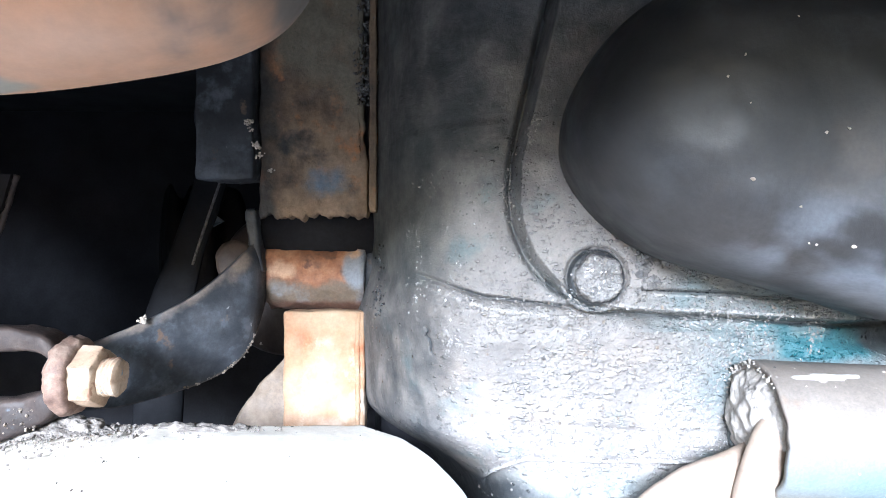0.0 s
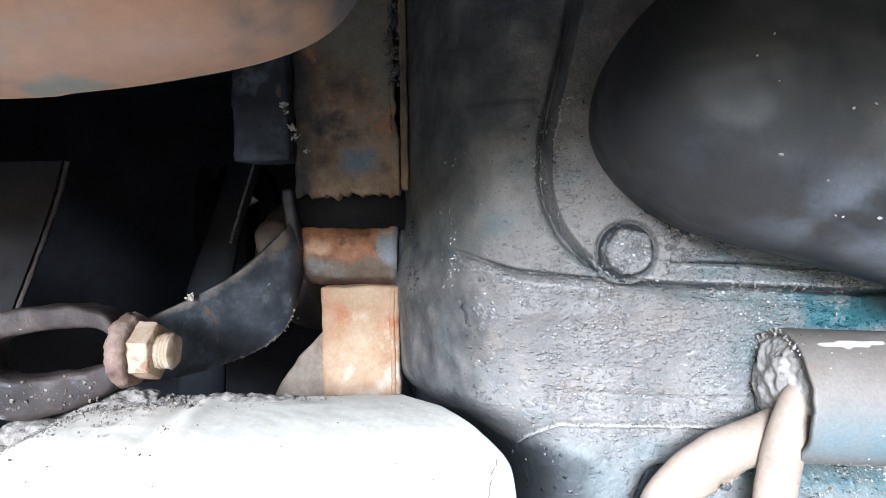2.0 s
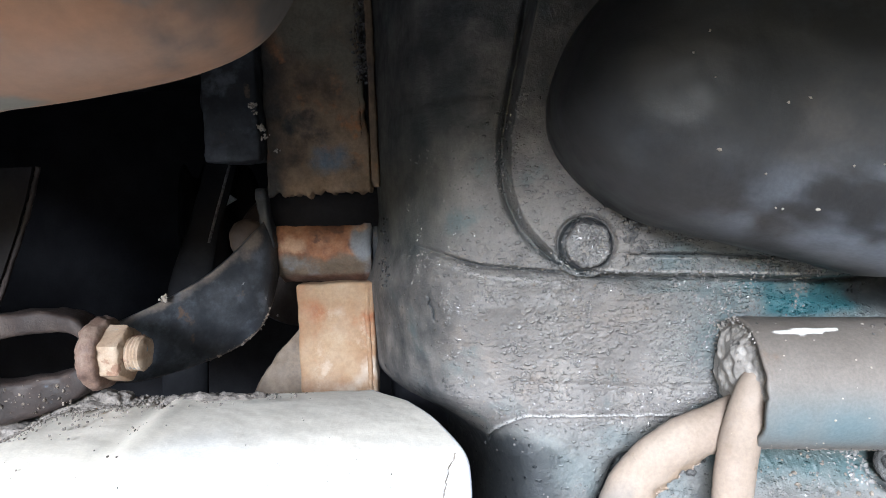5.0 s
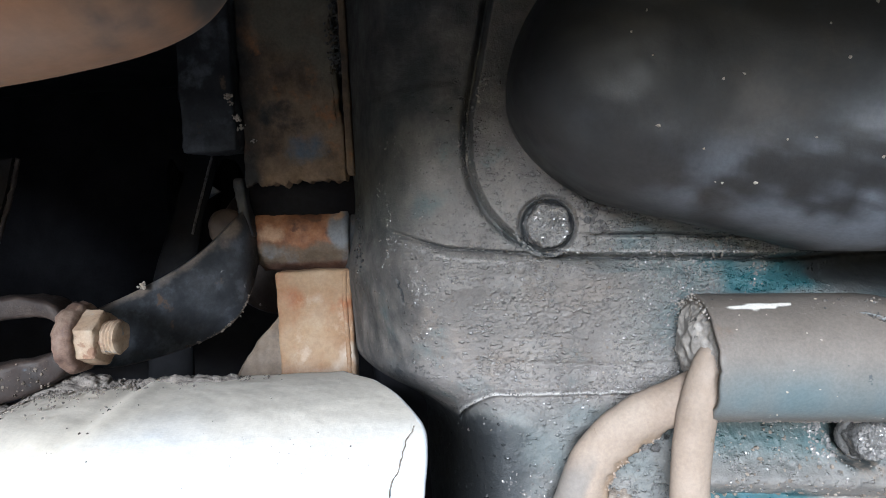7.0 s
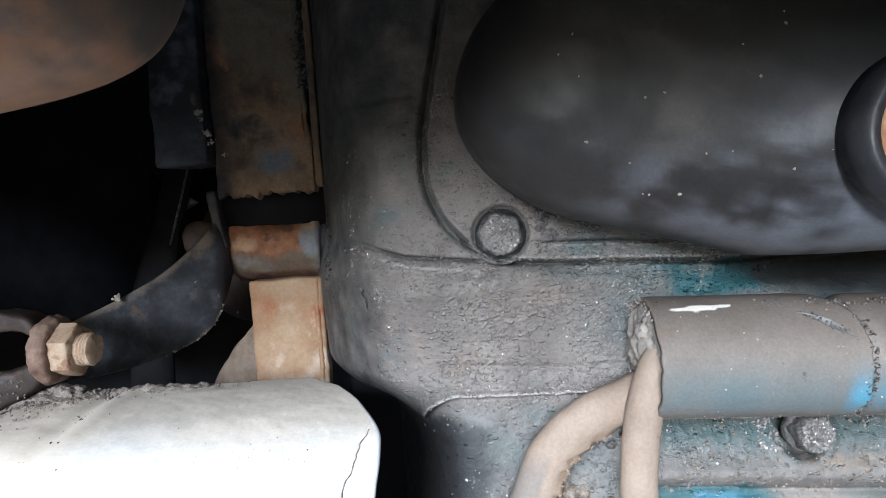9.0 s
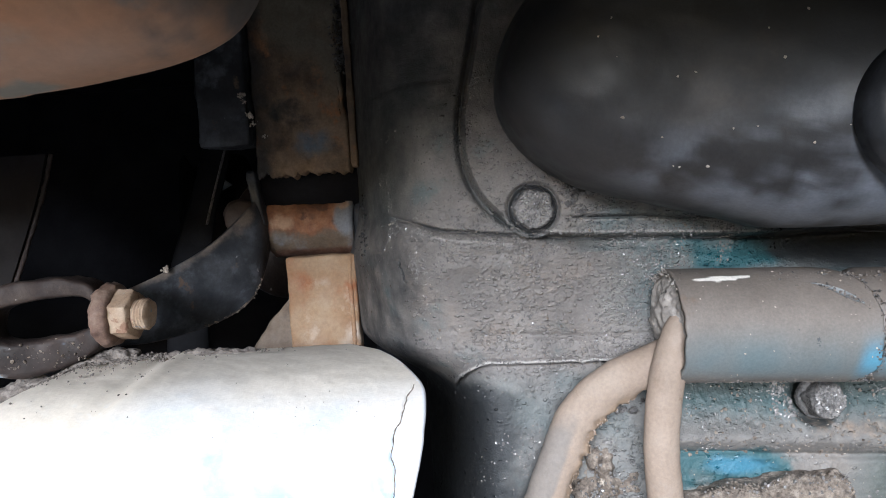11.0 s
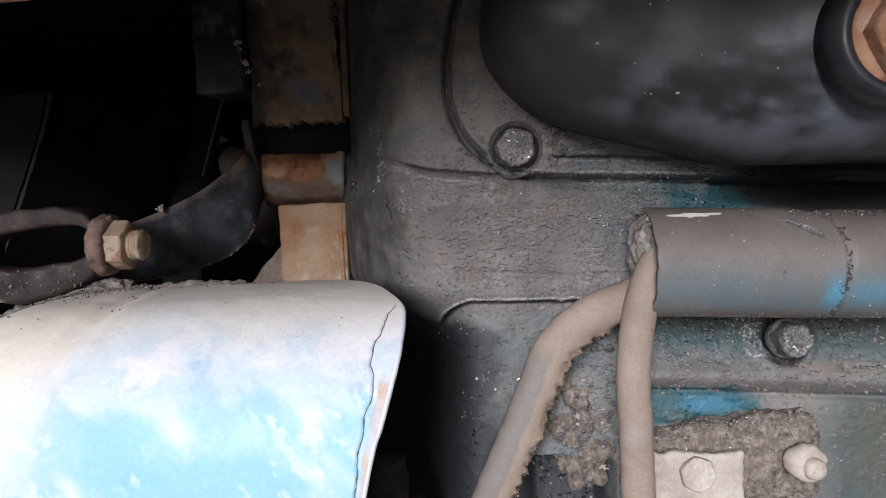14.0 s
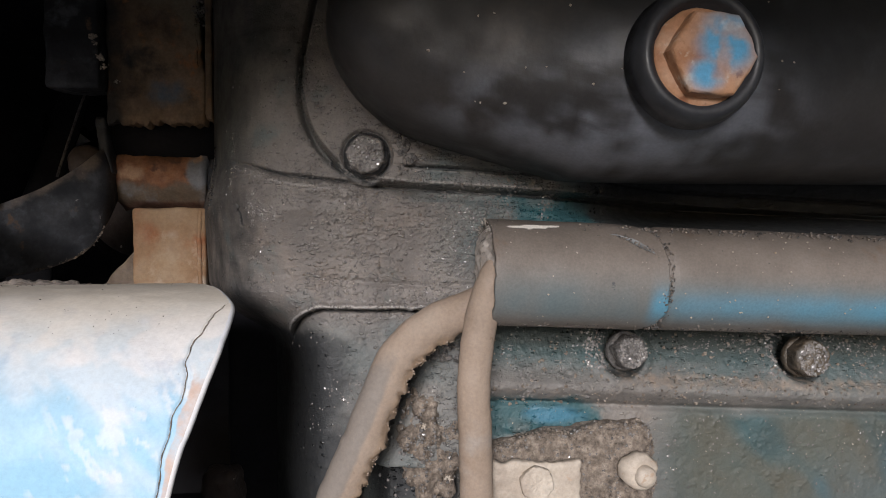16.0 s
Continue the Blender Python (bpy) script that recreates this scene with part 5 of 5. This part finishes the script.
link_mesh("weld_bead", tube_mesh("weld_bead", bead), M["tan"], post, "thin rough weld bead")
slab(bm, (-0.1400, 0.4290, 0.472), (-0.0980, 0.4350, 0.5300), 0.0025, 30)
for v in bm.verts:
    v.co.x += max(0.0, (-0.098 - v.co.x) / 0.042) * 0.039 * (max(v.co.z - 0.476, 0) / 0.054) ** 1.6
roughen(bm, 0.0012, 0.012, 12, 0.0003, 0.004)
part("foot", bm, M["dustfoot"], post, "dusty tan flared foot")

arm = thing("link_arm", "twisted dark steel arm from the collar to the link", "link arm")
n = 90
top = spline([(-0.200, 0.338, 0.543), (-0.186, 0.352, 0.5505), (-0.168, 0.366, 0.559), (-0.147, 0.384, 0.5720), (-0.131, 0.402, 0.5880), (-0.1215, 0.420, 0.6035), (-0.119, 0.436, 0.611)], n)
low = spline([(-0.197, 0.345, 0.515), (-0.180, 0.366, 0.512), (-0.155, 0.390, 0.516), (-0.136, 0.403, 0.5235), (-0.1235, 0.407, 0.534), (-0.1175, 0.415, 0.548), (-0.1170, 0.434, 0.566)], n)
w = np.linspace(0, 1, 26)[None, :, None]
face = top[:, None] * (1 - w) + low[:, None] * w
out = np.array([0.62, -0.75, 0.15])
out = out / np.linalg.norm(out)
face = face + out * (0.004 * np.sin(np.pi * w))
bumpy = 0.0008 * (fbm(face[..., 0], face[..., 2], 0.012, 3, 2) - 0.5)
face = face + out * bumpy[..., None]
rear = face - out * 0.0085
P = np.concatenate([face, rear[:, ::-1]], 1)
mesh = tube_mesh("bar", P)
brink = np.concatenate([np.maximum(step(0.16, 0.04, w), step(0.95, 0.99, w))[..., 0] + 0 * face[..., 0], 0 * face[..., 0]], 1)
rusty = bell(np.linspace(0, 1, n), 0.72, 0.10)[:, None] * np.concatenate([step(0.35, 0.05, w)[0, :, 0], np.zeros(26)])[None]
carry(mesh, "edge", np.maximum(0.5 * brink, 0.8 * rusty))
# a steel-blue highlight is painted along the middle of the arm
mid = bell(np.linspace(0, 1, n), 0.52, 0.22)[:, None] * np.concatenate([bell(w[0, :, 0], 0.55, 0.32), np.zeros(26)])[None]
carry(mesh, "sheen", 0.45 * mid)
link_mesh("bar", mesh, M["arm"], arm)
chip((-0.1672, 0.3630, 0.5608), 0.0026, M["cream"], arm, 60)
clods("edge_grit", [(*(low[rnd.randrange(30, 72)] + out * 0.0006 + np.array([rnd.gauss(0, 0.0006), 0, abs(rnd.gauss(0, 0.0022))])), rnd.uniform(0.0002, 0.0008)) for _ in range(70)], M["clod"], arm, "grit along the arm's edge", 3)["kind"] = "stuff"
bm = bmesh.new()
lathe(bm, [(0.004, -0.010), (0.0115, -0.010), (0.013, -0.006), (0.013, 0.006), (0.010, 0.010)], facing((-0.1335, 0.424, 0.5915), (0.25, -1, 0.15)), 36)
roughen(bm, 0.0012, 0.010, 5)
part("lug", bm, M["lug"], arm, "brown rounded lug beside the collar")
bm = bmesh.new()
slab(bm, (-0.1255, 0.420, 0.585), (-0.1180, 0.440, 0.6260), 0.0022, 20)
for v in bm.verts:
    v.co.x -= 0.10 * max(v.co.z - 0.605, 0) - 0.0030 * max(0.605 - v.co.z, 0) / 0.02
roughen(bm, 0.0007, 0.008, 6)
part("tab", bm, M["arm"], arm, "brown upright tab beside the collar")

link = thing("slotted_link", "brown-black slotted link with a tan nut on its stud", "link")
# a closed slotted bar: flat faces, rounded edges, heavier below
t = np.linspace(0, 2 * np.pi, 140, endpoint=False)
co_t, si_t = np.cos(t), np.sin(t)


def oval(cx, cz, a, b, k, tilt):
    x = np.sign(co_t) * np.abs(co_t) ** k * a
    return np.stack([cx + x, 0 * t, cz + np.sign(si_t) * np.abs(si_t) ** k * b + tilt * x], -1)


outer_ring = oval(-0.2140, 0.5350, 0.0366, 0.0285, 0.62, 0.04)
outer_ring[:, 2] += 0.10 * np.clip(outer_ring[:, 0] + 0.222, 0, 1) * (si_t < 0) * -si_t * 2.2
inner_ring = oval(-0.2115, 0.5405, 0.0298, 0.0112, 0.60, 0.09)
a = np.linspace(0, 2 * np.pi, 28, endpoint=False)
wide = 0.5 + 0.5 * np.sign(np.cos(a)) * np.abs(np.cos(a)) ** 0.36
deep = np.sign(np.sin(a)) * np.abs(np.sin(a)) ** 0.36
P = inner_ring[:, None] * (1 - wide)[None, :, None] + outer_ring[:, None] * wide[None, :, None]
P[..., 1] = 0.3115 + 0.0095 * deep[None] + 0.10 * (P[..., 0] + 0.19)
crumbly = fbm(P[..., 0], P[..., 2], 0.008, 3, 5) - 0.5
P[..., 1] += 0.0022 * crumbly
P[..., 2] += 0.0018 * (fbm(P[..., 0] + P[..., 1], P[..., 2], 0.010, 3, 7) - 0.5)
mesh = grid_mesh("loop", P, closed_u=True, closed_v=True)
carry(mesh, "pale", 0.85 * step(0.72, 0.92, wide)[None] * step(-0.228, -0.243, P[..., 0]))
carry(mesh, "blue", 0.9 * step(0.66, 0.86, wide)[None] * step(-0.232, -0.244, P[..., 0]) * step(0.540, 0.525, P[..., 2]))
link_mesh("loop", mesh, M["link"], link)
rnd = random.Random(91)
flecks = []
for _ in range(120):
    bx = rnd.uniform(-0.240, -0.188)
    bz = 0.5190 + 0.10 * (bx + 0.215) + rnd.gauss(0, 0.0040)
    flecks.append((bx, 0.3022 + 0.10 * (bx + 0.19) + rnd.gauss(0, 0.0005), bz, 0.0002 + 0.0008 * rnd.random() ** 3))
clods("dirt_crumb", flecks, M["clod"], link, "pale dirt crumbs on the lower bar", 92)["kind"] = "stuff"
axis = Vector((0.995, -0.02, -0.03)).normalized()
base = Vector((-0.1735, 0.3125, 0.5395))
bm = bmesh.new()
lathe(bm, [(0.008, -0.0062), (0.0185, -0.0062), (0.0192, -0.0052), (0.0194, -0.004), (0.0188, -0.002), (0.0184, -0.0005), (0.0176, 0.0010), (0.0165, 0.0018), (0.014, 0.0022), (0.008, 0.0022)], facing(base, axis), 72)
roughen(bm, 0.0014, 0.006, 4, 0.0003, 0.004)
part("washer", bm, M["washer"], link, "rust-crusted washer")
nut = hex_bolt("nut", base + axis * 0.0018, axis, 0.0265, 0.0107, M["nut"], link, 0, "tan hex nut", 6, 0.0005, 8, 0.22)
bm = bmesh.new()
prof = [(0.004, 0.0)]
for k in range(4):
    prof += [(0.0092, 0.0006 + k * 0.0018), (0.0087, 0.0014 + k * 0.0018)]
prof += [(0.0086, 0.0074), (0.0074, 0.0082), (0.004, 0.0084), (0.001, 0.0084)]
lathe(bm, prof, facing(base + axis * 0.0122, axis), 40)
roughen(bm, 0.0007, 0.004, 4, 0.0003, 0.002)
part("stud", bm, M["nut"], nut, "threaded stud end", angle=35)


# ---- large rusty tube overhead ----
tube = thing("overhead_tube", "large rusty brown and orange painted rounded tube", "tube")
TY, TZ, TR = 0.150, 0.7015, 0.060
belly = spline([(-0.75, 0.0655), (-0.30, 0.0655), (-0.14, 0.0655), (-0.110, 0.0640), (-0.083, 0.0614), (-0.062, 0.0580), (-0.047, 0.0530), (-0.038, 0.0465), (-0.031, 0.0355), (-0.0275, 0.020), (-0.0268, 0.002)], 90)
rows = []
for x, r in belly:
    a = np.linspace(0, 2 * np.pi, 80, endpoint=False)
    rows.append(np.stack([x + 0 * a, TY + TR * r / 0.0655 * np.sin(a), TZ + r * np.cos(a)], -1))
P = np.array(rows)
P = P + (0.003 * (fbm(P[..., 0], P[..., 1], 0.07, 2, 3) - 0.5))[..., None] * np.array([0, -1, 1])
mesh = tube_mesh("tube_shell", P)
drift = fbm(P[..., 0] + 1.6 * P[..., 2], 0.4 * P[..., 2] + P[..., 1], 0.035, 3, 18) - 0.5
carry(mesh, "olive", 0.8 * step(0.06, 0.20, drift + 0.06))
# browner and darker towards the tube's right end
carry(mesh, "dark_end", 0.9 * step(-0.085, -0.030, P[..., 0] + 0.30 * (P[..., 2] - 0.64) + 0.10 * drift))
link_mesh("tube_shell", mesh, M["orange"], tube)
for hx in (-0.20, -0.45):
    bm = bmesh.new()
    box(bm, (hx - 0.012, 0.135, 0.752), (hx + 0.012, 0.165, 0.809), 0.002, 2)
    part("hanger", bm, M["hood"], tube, "dark hanger up to the hood")


# ---- dark parts deep in the bay ----
side = thing("side_panel", "dull dark sheet panel with a chipped edge", "panel")
bm = bmesh.new()
ed = [(-0.2375, 0.641), (-0.2430, 0.622), (-0.2525, 0.597), (-0.272, 0.552), (-0.298, 0.49)]
ring = [bm.verts.new((x, 0.360, z)) for x, z in ed] + [bm.verts.new((-0.905, 0.380, 0.46)), bm.verts.new((-0.905, 0.380, 0.635))]
f = bm.faces.new(ring)
ext = bmesh.ops.extrude_face_region(bm, geom=[f])["geom"]
bmesh.ops.translate(bm, verts=[g for g in ext if isinstance(g, bmesh.types.BMVert)], vec=(0.0, 0.006, 0.0))
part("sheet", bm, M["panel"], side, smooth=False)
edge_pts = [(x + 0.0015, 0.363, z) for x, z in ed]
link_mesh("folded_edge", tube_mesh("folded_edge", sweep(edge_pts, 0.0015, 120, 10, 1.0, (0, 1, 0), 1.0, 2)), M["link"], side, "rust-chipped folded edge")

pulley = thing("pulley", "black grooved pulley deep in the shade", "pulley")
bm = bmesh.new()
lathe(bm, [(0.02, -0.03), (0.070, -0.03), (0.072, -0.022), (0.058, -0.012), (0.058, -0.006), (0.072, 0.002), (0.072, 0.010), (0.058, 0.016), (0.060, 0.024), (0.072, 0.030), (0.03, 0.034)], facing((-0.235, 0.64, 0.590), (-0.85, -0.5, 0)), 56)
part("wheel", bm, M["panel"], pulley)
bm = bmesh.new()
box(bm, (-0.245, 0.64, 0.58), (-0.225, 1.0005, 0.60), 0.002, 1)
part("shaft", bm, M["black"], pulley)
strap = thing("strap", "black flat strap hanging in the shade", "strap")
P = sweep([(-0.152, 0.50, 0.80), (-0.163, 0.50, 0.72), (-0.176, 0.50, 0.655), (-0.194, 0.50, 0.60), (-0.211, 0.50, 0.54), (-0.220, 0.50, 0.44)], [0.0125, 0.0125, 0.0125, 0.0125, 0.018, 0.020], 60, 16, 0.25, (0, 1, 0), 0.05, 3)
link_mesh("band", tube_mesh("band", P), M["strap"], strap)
# lighter strip added where light catches the strap's edge
link_mesh("bright_edge", tube_mesh("bright_edge", sweep([(-0.1655, 0.497, 0.66), (-0.172, 0.497, 0.642), (-0.1835, 0.497, 0.608), (-0.190, 0.497, 0.588)], 0.0011, 40, 8, 1.0, (0, 1, 0), 0.3, 5)), M["bolt"], strap, "thin lighter strip added for the strap's lit edge")
# a small white leaf stands in for a bright glint here
clip = thing("glint_leaf", "small white leaf put in for a bright glint", "clip")
bm = bmesh.new()
v = [bm.verts.new(c) for c in ((-0.1775, 0.53, 0.6225), (-0.186, 0.525, 0.630), (-0.1895, 0.525, 0.619), (-0.185, 0.52, 0.6165))]
f = bm.faces.new(v)
ext = bmesh.ops.extrude_face_region(bm, geom=[f])["geom"]
bmesh.ops.translate(bm, verts=[g for g in ext if isinstance(g, bmesh.types.BMVert)], vec=(0.0, 0.003, 0.0))
part("leaf", bm, M["guard"], clip, smooth=False)
drum = thing("drum", "dark round drum behind the collar", "drum")
bm = bmesh.new()
lathe(bm, [(0.02, -0.02), (0.050, -0.02), (0.054, -0.014), (0.054, 0.014), (0.050, 0.02), (0.02, 0.02)], facing((-0.115, 0.500, 0.575), (-0.2, -1, 0)), 48)
part("wheel", bm, M["link"], drum)
low_bracket = thing("low_bracket", "brown lump of a bracket in the dark below the block", "bracket")
bm = bmesh.new()
for lo, hi in (((-0.022, 0.288, 0.34), (0.000, 0.310, 0.4100)), ((-0.006, 0.300, 0.34), (0.010, 0.318, 0.380))):
    slab(bm, lo, hi, 0.006, 24)
roughen(bm, 0.003, 0.015, 2)
part("casting", bm, M["link"], low_bracket)
